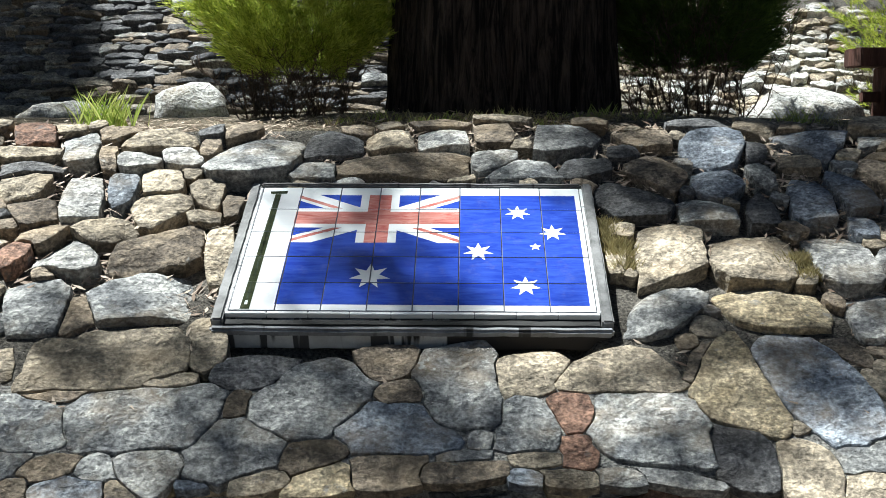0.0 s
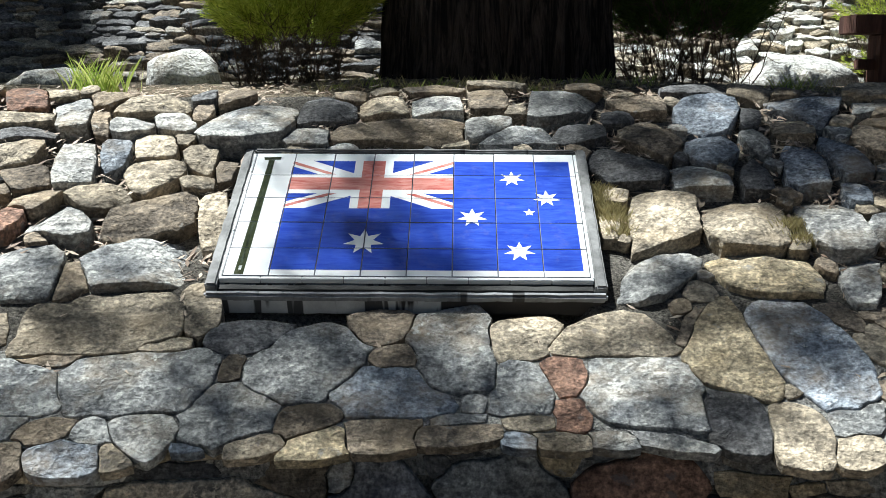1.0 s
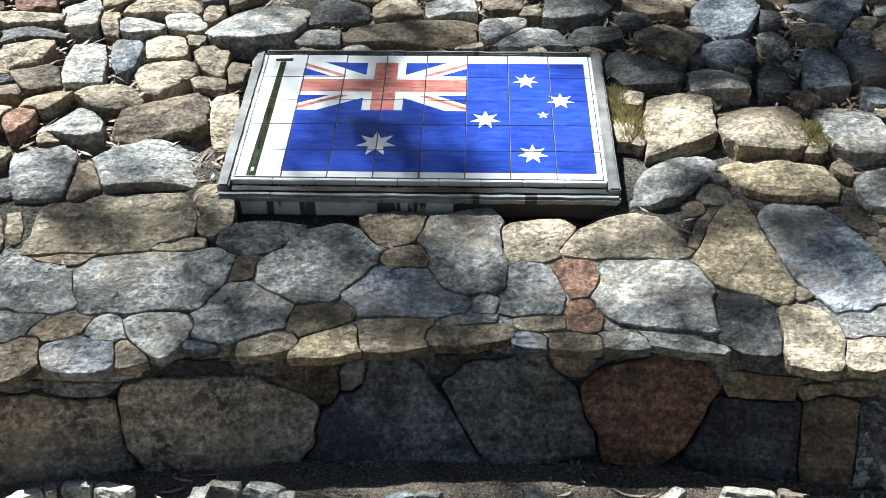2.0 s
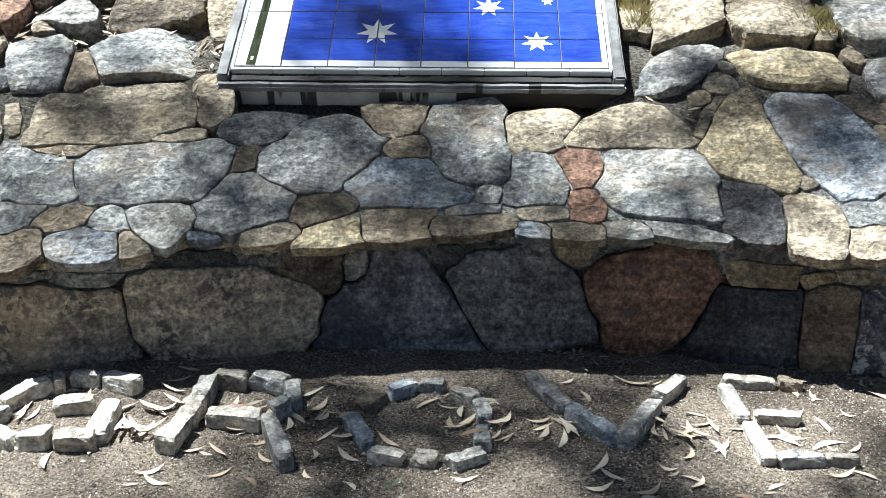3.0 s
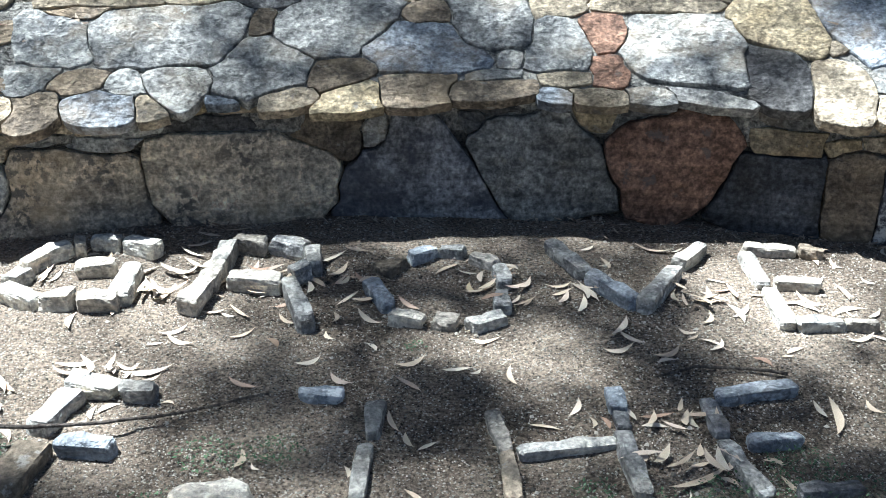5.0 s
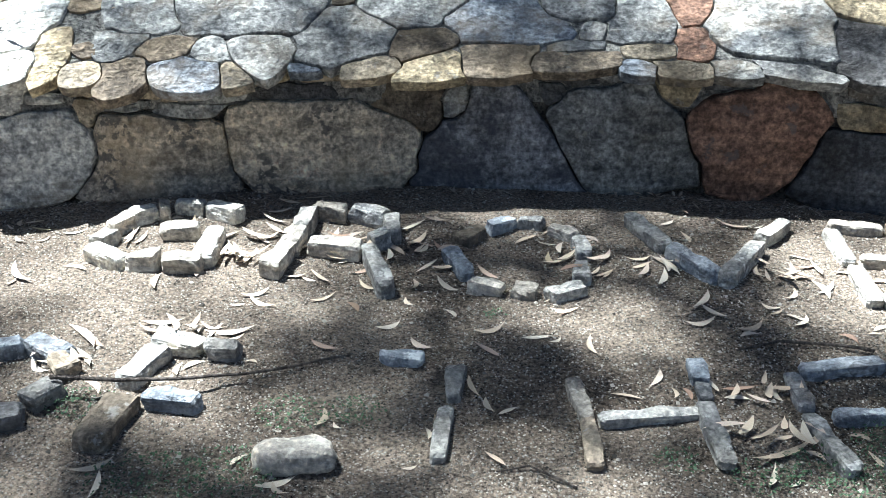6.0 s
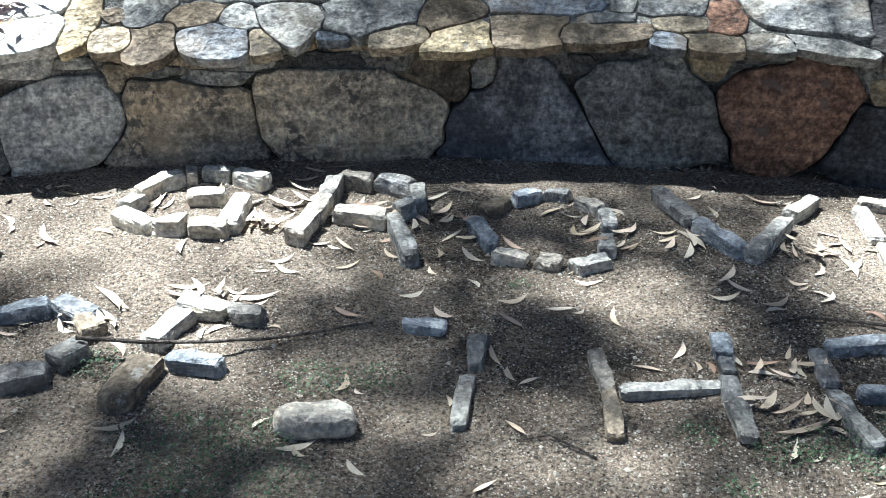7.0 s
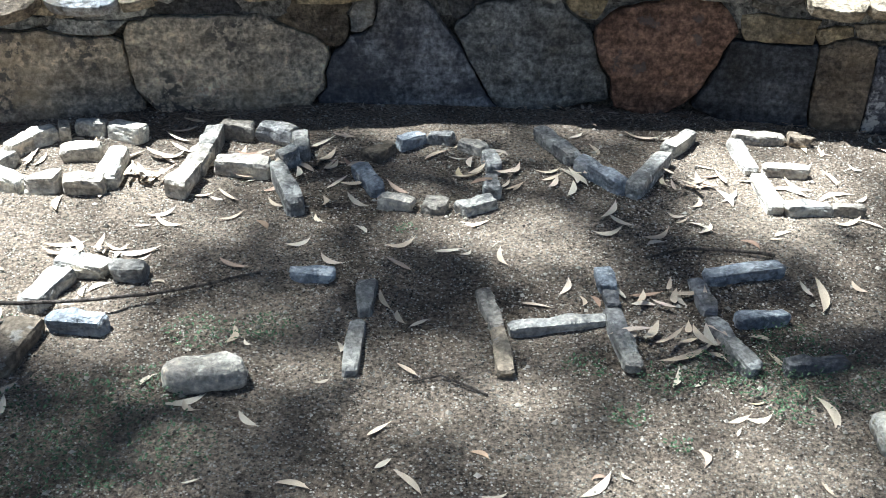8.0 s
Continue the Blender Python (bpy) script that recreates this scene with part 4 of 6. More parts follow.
leaf(0.239, -2.138, 0.079, 0.52)
leaf(0.248, -2.158, 0.041, -0.68)
leaf(0.360, -2.185, 0.054, -0.68)
leaf(0.596, -2.211, 0.055, 0.80)
leaf(0.639, -2.037, 0.058, -0.81)
leaf(0.480, -2.071, 0.022, 0.45)
leaf(0.657, -2.339, 0.070, -0.82)
leaf(0.467, -2.348, 0.057, -0.19)
leaf(0.298, -2.350, 0.032, 0.38)
leaf(0.502, -1.966, 0.038, -1.32)
leaf(0.777, -2.262, 0.039, -0.54)
leaf(0.971, -2.332, 0.076, 0.82)
leaf(0.975, -2.311, 0.024, 0.16)
leaf(1.020, -2.307, 0.026, -0.88)
leaf(0.798, -2.367, 0.047, 0.18)
leaf(1.349, -2.332, 0.035, -1.16)
leaf(1.241, -2.150, 0.052, 0.51)
leaf(1.279, -2.149, 0.049, 0.21)
leaf(1.232, -2.189, 0.026, 1.10)
leaf(1.408, -2.138, 0.095, -1.48)
leaf(1.286, -2.105, 0.032, 0.30)
leaf(1.365, -2.080, 0.025, -1.41)
leaf(1.182, -1.965, 0.153, 0.62)
leaf(1.143, -1.911, 0.054, 0.62)
leaf(1.190, -1.914, 0.053, 0.42)
leaf(1.236, -1.963, 0.047, -0.59)
leaf(1.147, -2.043, 0.073, 1.27)
leaf(1.188, -2.050, 0.022, 0.91)
leaf(1.341, -1.890, 0.046, -0.53)
leaf(-0.510, -1.907, 0.030, -0.68)
leaf(-0.540, -1.821, 0.086, -1.93)
leaf(-0.464, -1.808, 0.051, -0.33)
leaf(-0.448, -1.968, 0.071, -0.68)
leaf(-0.360, -1.817, 0.069, -0.59)
leaf(-0.271, -1.780, 0.083, -0.87)
leaf(-0.375, -1.697, 0.032, -0.75)
leaf(-0.311, -1.687, 0.128, -0.77)
leaf(-0.217, -1.870, 0.070, -0.74)
leaf(-0.595, -1.414, 0.120, -0.77)
leaf(-0.467, -1.365, 0.068, -0.35)
leaf(-0.887, -1.189, 0.088, 3.07)
leaf(-0.601, -1.447, 0.036, 1.17)
leaf(-0.656, -1.157, 0.064, -0.16)
leaf(-0.745, -1.156, 0.039, -0.72)
leaf(-0.559, -1.162, 0.060, 0.45)
leaf(0.152, -2.078, 0.045, 1.05)
for k in range(110):
    leaf(rng.uniform(-1.2, 2.0), rng.uniform(-2.6, -0.85) if k % 2 else rng.uniform(-1.45, -0.95), rng.uniform(0.035, 0.085), rng.uniform(-3, 3))


# drifts of leaves caught against the letters
for cx, cy, n, spread in ((0.22, -1.17, 8, 0.05), (-0.08, -1.12, 5, 0.05), (0.76, -1.2, 8, 0.05), (0.98, -1.22, 5, 0.06), (1.1, -1.42, 2, 0.05), (1.33, -1.25, 6, 0.07), (-0.13, -1.66, 8, 0.05), (-0.3, -1.8, 6, 0.05), (1.22, -1.75, 7, 0.04), (1.12, -1.92, 8, 0.05), (0.42, -1.2, 5, 0.05), (-0.05, -1.27, 9, 0.035)):
    for k in range(n):
        leaf(cx + rng.gauss(0, spread), cy + rng.gauss(0, spread * 0.7), rng.uniform(0.05, 0.09), rng.uniform(-3, 3), 0.003 + 0.003 * k)


RED_LEAF = leaf_mat("red_brown_dead_leaves", (0.30, 0.11, 0.06), (0.55, 0.30, 0.20), 0.2, 0.6)


def build_red_litter():
    """A drift of red-brown leaves lying at one end of the bank."""
    s, r = Soup(), random.Random(9)
    for k in range(90):
        u, v = -0.93 + r.gauss(0, 0.045), -0.84 + r.gauss(0, 0.1)
        p = on_bank(u, v, 0.03 + r.uniform(0, 0.015))
        a = r.uniform(0, 6.3)
        w = Vector((math.cos(a), math.sin(a) * CS, math.sin(a) * SN + r.uniform(-0.1, 0.3))).normalized()
        s.leaf(p, w, w.cross(Vector((0, -SN, CS))).normalized(), r.uniform(0.03, 0.06), r.uniform(0.01, 0.02))
    tagged(new("leaf_litter", s.mesh("leaf_litter", RED_LEAF, False)), "drift of red-brown dead leaves on pale stone", "litter", kind="stuff")


build_red_litter()


def build_pebbles():
    s = Soup()
    for k in range(95000):
        x, y = rng.uniform(-1.5, 2.6), -0.75 - 2.2 * rng.random() ** 0.8
        if y > -0.74 - bow(x):
            continue
        r = rng.uniform(0.0011, 0.0029) * (2.2 if rng.random() < 0.012 else 1)
        c = Vector((x, y, ground_z(x, y) + r * 0.3))
        a = rng.uniform(0, 6)
        ring = [c + Vector((math.cos(a + i * 1.57) * r * rng.uniform(0.8, 1.5), math.sin(a + i * 1.57) * r * rng.uniform(0.8, 1.3), 0)) for i in range(4)]
        n = len(s.v)
        s.v += [tuple(p) for p in ring] + [tuple(c + Vector((0, 0, r))), tuple(c - Vector((0, 0, r)))]
        for i in range(4):
            s.f += [(n + i, n + (i + 1) % 4, n + 4), (n + (i + 1) % 4, n + i, n + 5)]
    tagged(new("gravel", s.mesh("gravel", PEBBLE, False)), "fine pale grit scattered over brown earth", "gravel", kind="stuff")


build_pebbles()


def build_litter():
    """Twigs, bark and leaf scraps caught in the joints of the bank and along the foot of the wall."""
    s = Soup()
    for k in range(13000):
        x, v = rng.uniform(-1.4, 2.7), rng.uniform(-0.75, 0.95)
        if noise.noise(Vector((x * 2.1, v * 2.1, 4))) < -0.12 or (-0.1 < x < 1.3 and -0.62 < v < -0.3):
            continue
        p = on_bank(x, v, -0.04 + rng.uniform(0, 0.04))
        a = rng.uniform(0, 6.3)
        w = Vector((math.cos(a), math.sin(a) * CS, math.sin(a) * SN + rng.uniform(-0.1, 0.25))).normalized()
        side = w.cross(Vector((0, -SN, CS))).normalized()
        if rng.random() < 0.5:
            s.blade(p, w, side, rng.uniform(0.03, 0.09), 0.003, 0.1, 2)
        else:
            s.leaf(p, w, side, rng.uniform(0.03, 0.07), rng.uniform(0.008, 0.016))
    for k in range(500):
        x = rng.uniform(-1.4, 2.6)
        p = Vector((x, -0.76 - bow(x) - abs(rng.gauss(0, 0.04)), 0.006))
        a = rng.uniform(0, 6.3)
        w = Vector((math.cos(a), math.sin(a), 0.1)).normalized()
        s.leaf(p, w, Vector((-w.y, w.x, 0)), rng.uniform(0.015, 0.05), rng.uniform(0.003, 0.01))
    tagged(new("leaf_litter", s.mesh("leaf_litter", LITTER, False)), "brown twigs and leaf scraps caught between stones", "litter", kind="stuff")


build_litter()


def stick(name, label, pts, r0, r1):
    s = Soup()
    P = [Vector(p) for p in pts]
    out = []
    for i in range(len(P) - 1):
        for k in range(5):
            t = k / 5
            q = P[i].lerp(P[i + 1], t)
            out.append(q + Vector((wob(q, 18, 0.006), wob(q + Vector((3, 0, 0)), 18, 0.006), wob(q, 9, 0.003))))
    out.append(P[-1])
    s.tube(out, [r0 + (r1 - r0) * i / (len(out) - 1) for i in range(len(out))], 7)
    tagged(new(name, s.mesh(name, STICK)), label, "stick")


stick("fallen_stick", "long thin grey stick lying across letter stones", [(-0.29, -1.905, 0.04), (-0.15, -1.90, 0.042), (0.0, -1.86, 0.028), (0.14, -1.79, 0.012), (0.30, -1.71, 0.008)], 0.005, 0.0025)
stick("fallen_stick", "dark crooked stick half buried in earth", [(1.14, -1.60, 0.006), (1.24, -1.56, 0.010), (1.37, -1.56, 0.008), (1.44, -1.575, 0.006)], 0.0026, 0.0042)
stick("fallen_twig", "thin dark twig on earth", [(0.79, -2.10, 0.004), (0.70, -2.05, 0.006), (0.64, -2.07, 0.004)], 0.0025, 0.0015)


def weed(x, y, r):
    s = Soup()
    n = int(250 * (r / 0.08) ** 1.5)
    for k in range(n):
        a, d = rng.uniform(0, 6.3), r * math.sqrt(rng.random())
        p = Vector((math.cos(a) * d * 1.3, math.sin(a) * d, rng.uniform(0.001, 0.016)))
        b = rng.uniform(0, 6.3)
        w = Vector((math.cos(b), math.sin(b), rng.uniform(0.0, 0.7))).normalized()
        s.leaf(p, w, w.cross(Vector((0, 0, 1))).normalized(), rng.uniform(0.005, 0.011), rng.uniform(0.003, 0.006))
    ob = new("weed", s.mesh("weed", WEED, False))
    ob.location = (x, y, ground_z(x, y))
    tagged(ob, "low creeping green weed growing in bare earth", "weed", "weeds in the earth", kind="stuff")


weed(0.22, -1.93, 0.06)
weed(0.35, -1.91, 0.05)
weed(0.15, -2.11, 0.07)
weed(0.0, -2.16, 0.09)
weed(0.18, -2.27, 0.11)
weed(0.05, -2.34, 0.1)
weed(0.98, -2.01, 0.035)
weed(1.13, -2.05, 0.05)
weed(1.24, -2.0, 0.06)
weed(1.33, -2.04, 0.08)
weed(1.45, -2.03, 0.1)
weed(1.39, -1.9, 0.06)
weed(1.34, -2.14, 0.03)
weed(1.04, -2.15, 0.03)
weed(1.12, -2.23, 0.02)
weed(-0.22, -1.93, 0.06)
weed(0.6, -1.49, 0.02)

# ---- terrace above the wall ----
def terrace_z(x, y):
    return 1.285 + 0.055 * math.exp(-((x - 0.9) / 1.1) ** 2) * min(1, max(0, (y - 1.0) / 0.3)) + 0.025 * min(1, max(0, (y - 0.9) / 0.8)) + wob((x, y, 2), 1.3, 0.02) + wob((x, y, 9), 8, 0.008)


def build_terrace():
    xs = [x * 0.1 for x in range(-70, 91)]
    ts = [0, 0.02, 0.05, 0.09, 0.14, 0.2, 0.28, 0.36, 0.45, 0.55, 0.66, 0.78, 0.9, 1.0]
    v, f = [], []
    for t in ts:
        for x in xs:
            y0 = BY + CREST * CS - bow(x) - 0.02
            y = y0 + (5.2 - y0) * t
            v.append((x, y, terrace_z(x, y) - (0.03 if t == 0 else 0)))
    w = len(xs)
    for j in range(len(ts) - 1):
        for i in range(w - 1):
            f.append((j * w + i, j * w + i + 1, (j + 1) * w + i + 1, (j + 1) * w + i))
    tagged(new("terrace_ground", mesh_of("terrace_ground", v, f, LITTER_EARTH)), "littered brown earth terrace behind the wall", "ground", kind="structure")


build_terrace()


def build_terrace_litter():
    s = Soup()
    for k in range(2600):
        x, y = rng.uniform(-1.6, 2.8), 0.92 + abs(rng.gauss(0, 0.35))
        a = rng.uniform(0, 6.3)
        w = Vector((math.cos(a), math.sin(a), rng.uniform(0, 0.35))).normalized()
        side = Vector((-w.y, w.x, 0.2)).normalized()
        p = Vector((x, y, terrace_z(x, y) + 0.006))
        if rng.random() < 0.4:
            s.blade(p, w, side, rng.uniform(0.03, 0.1), 0.004, 0.1, 2)
        else:
            s.leaf(p, w, side, rng.uniform(0.03, 0.07), rng.uniform(0.008, 0.018))
    tagged(new("leaf_litter", s.mesh("leaf_litter", LITTER, False)), "dry leaves and straw lying on the terrace", "litter", kind="stuff")


build_terrace_litter()
TX, TY = 0.955, 2.0


def build_tree():
    tree = empty("large_tree", (TX, TY, 1.3))
    tagged(tree, "massive old tree with dark furrowed bark behind the wall", "tree")
    v, f = [], []
    n, H = 150, 46
    for j in range(H):
        z = -0.1 + 6.2 * (j / (H - 1)) ** 1.5
        for i in range(n):
            a = 2 * math.pi * i / n
            d = Vector((math.cos(a), math.sin(a), 0))
            r = 0.552 * (1 - 0.045 * max(z, 0)) + 0.035 * math.exp(-max(z, 0) * 3.2)
            r += 0.035 * noise.noise(Vector((d.x * 2.2, d.y * 2.2, z * 0.3)))
            ridge = noise.noise(Vector((d.x * 9, d.y * 9, z * 0.55 + noise.noise(d * 3 + Vector((0, 0, z))) * 0.6)))
            r += 0.05 * (1 - abs(ridge) * 2.2) * 0.8 + 0.02 * noise.noise(Vector((d.x * 24, d.y * 24, z * 2.2)))
            v.append((d.x * r, d.y * r, z))
    for j in range(H - 1):
        for i in range(n):
            f.append((j * n + i, j * n + (i + 1) % n, (j + 1) * n + (i + 1) % n, (j + 1) * n + i))
    f.append(tuple((H - 1) * n + i for i in range(n)))
    part("trunk", mesh_of("trunk", v, f, BARK), tree, "dark furrowed fibrous bark")
    top = Vector((0, 0, 5.9))
    here = Vector((TX, TY, 1.3))
    lean_x, lean_y = SUN_FROM.x / SUN_FROM.z, SUN_FROM.y / SUN_FROM.z

    def limb(x, y, z, r):
        s = Soup()
        c = Vector((x, y, z)) - here
        mid = top.lerp(c, 0.5) + Vector((0, 0, 1.1))
        pts = [top.lerp(mid, q / 9).lerp(mid.lerp(c, q / 9), q / 9) + rand_dir() * 0.06 for q in range(10)]
        s.tube(pts, [r * (1 - 0.09 * q) for q in range(10)], 7)
        part("limb", s.mesh("limb", BARK), tree)

    for x, y, z, r in ((-3.4, 2.2, 11.0, 0.045), (-4.6, 4.6, 12.0, 0.050), (-1.6, 4.9, 12.5, 0.045), (-2.6, 6.8, 12.0, 0.045), (0.9, 5.2, 12.8, 0.045), (1.2, 8.2, 12.0, 0.041), (-5.0, 7.6, 11.0, 0.041)):
        limb(x, y, z, r)
    gaps, tufts = [], []

    def down_sun(x, y, z):
        """Where the sunlight through a place comes to level ground."""
        return x - lean_x * z, y - lean_y * z

    def bank(x, v):
        return down_sun(*on_bank(x, v))

    def gap(a, b, ra, rb, clear=1.0):
        gaps.append((a, b, ra, rb, clear))

    def tuft(a, b, ra, rb, full=1.0):
        tufts.append((a, b, ra, rb, full))

    gap(-.35, -1.33, .6, .36)
    gap(-1.2, -1.25, .6, .5)
    gap(1.55, -1.22, .3, .25)
    gap(.86, -1.54, .22, .16, .95)
    gap(.62, -2.2, .2, .1, .5)
    gap(1.22, -2.2, .22, .1, .8)
    gap(-.1, -1.87, .26, .12)
    gap(1.0, -2.32, .5, .1, .5)
    gap(.8, -2.12, .2, .1, .6)
    gap(*bank(1.95,-.95), .3, .12)
    gap(1.86, -.9, .22, .1, .7)
    tuft(*bank(.45,-.7), .15, .08, .6)
    tuft(*bank(.62,-.84), .2, .09, .75)
    tuft(*down_sun(.3,-.75,.15), .3, .06, .9)
    gap(*down_sun(-.1,4.35,1.4), .7, .3)
    gap(.12, -1.84, .14, .08, .8)
    gap(1.53, -1.76, .16, .1, .9)
    gap(1.48, -1.43, .2, .1, .9)
    gap(.1, -1.95, .2, .08, .6)
    gap(.4, -2.03, .2, .08, .5)
    gap(-.12, -1.68, .28, .14)
    gap(*bank(-.5,.67), .7, .3, 1)
    gap(*bank(-.9,.3), .6, .45, 1)
    gap(*bank(-.3,.2), .4, .25, .9)
    gap(*bank(-.23,-.15), .35, .16, .8)
    gap(*bank(-.3,-.8), .5, .14, .5)
    gap(*bank(-1.1,-.6), .6, .45)
    gap(*bank(.29,-.57), .15, .08, .7)
    gap(*bank(1.09,-.57), .25, .08, .85)
    gap(*bank(1.32,-.8), .3, .1, .8)
    gap(*bank(1.48,.0), .35, .2, 1)
    gap(*bank(1.8,.02), .3, .14, 1)
    gap(*bank(2.1,-.1), .2, .12, .8)
    gap(*bank(.05,0), .12, .35, .9)
    gap(*bank(1.02,-.08), .4, .42, 1)
    gap(*bank(.6,.33), .35, .09, .8)
    gap(*bank(.85,.72), .3, .07, .8)
    gap(*down_sun(-.5,1.7,1.9), .8, .8)
    tuft(*down_sun(.28,1.7,1.9), .42, .5)
    gap(*down_sun(0.0,3.1,1.35), 1.0, .5)
    gap(*down_sun(3.1,4.8,1.8), 1.8, 1.2)
    gap(*down_sun(2.9,2.8,1.4), .8, .5)
    gap(*down_sun(-1,3.2,1.4), .4, .35)
    gap(*down_sun(-1.62,4.8,1.8), .4, .55)
    gap(*down_sun(-.75,.92,1.4), .35, .22)
    tuft(1.05, -1.1, .18, .16)
    tuft(1.15, -1.35, .15, .15)
    tuft(1.27, -1.55, .15, .15)
    tuft(1.38, -1.72, .2, .12)
    tuft(.45, -1.74, .4, .2)
    tuft(.35, -1.56, .2, .1, .55)
    tuft(.6, -1.24, .15, .12, .8)
    tuft(.05, -2.3, .32, .2, 1)
    tuft(.3, -2.38, .25, .12, .9)
    tuft(1.56, -1.98, .2, .12)
    tuft(*bank(.49,.58), .2, .06, .9)
    tuft(*bank(.94,.47), .15, .05, .6)
    tuft(*bank(1.57,.42), .35, .16, .9)
    tuft(*bank(2.15,.5), .4, .25)
    tuft(*bank(1.85,-.5), .2, .12, .8)
    tuft(*bank(.57,-.8), .15, .08, .7)
    tuft(*bank(1.54,-.42), .12, .08, .8)
    tuft(*bank(.4,-.2), .2, .1, .6)
    tuft(*bank(.75,-.42), .2, .07, .6)
    tuft(*down_sun(.955,1.8,2.0), .8, .6)
    tuft(*down_sun(2.0,2.2,2.0), .5, .5, .9)
    tuft(*down_sun(-2.8,4.8,1.8), .6, .8)
    tuft(*down_sun(-1.8,3.3,1.35), .5, .4)
    tuft(*down_sun(-3.1,4.5,1.6), .7, .8)
    tuft(.40, -1.36, .2, .2, .6)
    tuft(.70, -1.22, .16, .12, .5)
    tuft(*down_sun(-3.0,5.3,2.1), .8, .9)
    tuft(*down_sun(-2.35,4.6,1.7), .3, .5)
    tuft(*down_sun(-3.6,5.3,2.1), .8, .9)
    tuft(*bank(.35,-.62), .35, .1, .75)
    tuft(*bank(-.4,-.48), .4, .12, .5)
    tuft(*bank(.0,-.6), .35, .1, .5)
    tuft(.75, -1.28, .2, .14, .7)
    gap(*bank(2.0,-.92), .3, .09)
    gap(*down_sun(1.95,-.95,.2), .3, .15)
    tuft(*bank(.5,-.88), .2, .08, .6)
    tuft(1.3, 1.35, .55, .6)
    tuft(*bank(.64,-.99), .26, .1)
    tuft(.55, -1.22, .24, .22)
    tuft(.64, -1.74, .28, .16)
    tuft(.36, -1.84, .2, .1, .9)
    tuft(.3, -2.27, .32, .17)
    tuft(.42, -1.72, .22, .1)
    tuft(.52, -1.45, .2, .12, .8)
    tuft(.36, -1.58, .2, .1, .7)
    tuft(1.1, -1.45, .14, .14)
    tuft(1.3, -1.72, .26, .16)
    tuft(1.44, -1.95, .2, .1, .8)
    tuft(*down_sun(.58,-.74,.3), .28, .09)
    tuft(*bank(-.38,-.9), .22, .09, .7)
    gap(*bank(.92,.27), .3, .14, .9)
    tuft(*bank(.5,.3), .2, .1, .55)
    tuft(*bank(.52,-.17), .24, .14, .75)
    tuft(*bank(1.72,.36), .3, .14, .9)
    tuft(*bank(2.1,.36), .36, .2)
    tuft(*bank(1.9,-.56), .2, .12, .7)
    tuft(*bank(1.5,-.9), .2, .1, .7)
    tuft(*bank(-.5,-.86), .25, .1, .5)
    gap(*bank(2.25,-.8), .2, .15)
    gap(*down_sun(1.95,.3,1.0), .2, .12)
    gap(*bank(1.75,-.88), .2, .1)
    gap(*bank(-1.3,-.75), .5, .3)
    gap(*down_sun(-1.2,-.95,.2), .35, .12)
    gap(*down_sun(-.55,1.9,2.3), .5, .6)

    def cover(a, b):
        """How closely the leaves hang over a place, seen along the sunlight."""
        c = 0.55 + 0.34 * min(1, max(0, (-1.0 - b) * 3)) + 0.5 * noise.noise(Vector((a * 2.4, b * 2.4, 2))) + 0.25 * noise.noise(Vector((a * 6, b * 6, 8)))
        for x, y, rx, ry, k in gaps:
            d = ((a - x) / rx) ** 2 + ((b - y) / ry) ** 2
            c *= 1 - k * math.exp(-d * d)
        for x, y, rx, ry, k in tufts:
            d = ((a - x) / rx) ** 2 + ((b - y) / ry) ** 2
            c = max(c, 1.5 * k * math.exp(-d * d))
        return c

    crown = Soup()
    r = random.Random(5)
    for k in range(150000):
        a, b = r.uniform(-2.6, 4.6), r.uniform(-3.0, 4.9)
        if r.random() * 1.5 > cover(a, b):
            continue
        z = r.uniform(10.0, 13.0)
        p = Vector((a + lean_x * z, b + lean_y * z, z)) - here
        w = (Vector((0, 0, -1)) + rand_dir(r) * 1.0).normalized()
        crown.leaf(p, w, w.cross(rand_dir(r)).normalized(), r.uniform(0.10, 0.17), r.uniform(0.03, 0.044))
    # the crown is closest over the rear wall
    for k in range(75000):
        x, y = r.uniform(-9.5, -0.6), r.uniform(3.2, 11.5)
        z = r.uniform(7.5, 12.5)
        a, b = x - lean_x * z, y - lean_y * z
        if b < 2.6 or (b < 5.4 and a > -1.45 and cover(a, b) < 1.2):
            continue
        w = (Vector((0, 0, -1)) + rand_dir(r) * 1.0).normalized()
        crown.leaf(Vector((x, y, z)) - here, w, w.cross(rand_dir(r)).normalized(), r.uniform(0.18, 0.26), r.uniform(0.05, 0.07))
    # ragged outer boughs
    for k in range(52000):
        a, b = r.uniform(-7.5, 9.5), r.uniform(-9.0, 5.5)
        if -2.6 < a < 4.6 and b > -3.0:
            continue
        far = max(-2.6 - a, a - 4.6, -3.0 - b, 0) / 5
        if r.random() > 0.75 - far + 0.9 * noise.noise(Vector((a * 0.9, b * 0.9, 6))) + 0.4 * noise.noise(Vector((a * 2.4, b * 2.4, 1))):
            continue
        z = r.uniform(10.0, 13.0)
        w = (Vector((0, 0, -1)) + rand_dir(r) * 1.0).normalized()
        crown.leaf(Vector((a + lean_x * z, b + lean_y * z, z)) - here, w, w.cross(rand_dir(r)).normalized(), r.uniform(0.22, 0.34), r.uniform(0.07, 0.10))
    tagged(part("crown", crown.mesh("crown", GUM, False), tree, "crown of narrow hanging gum leaves with gaps"), kind="stuff")


build_tree()


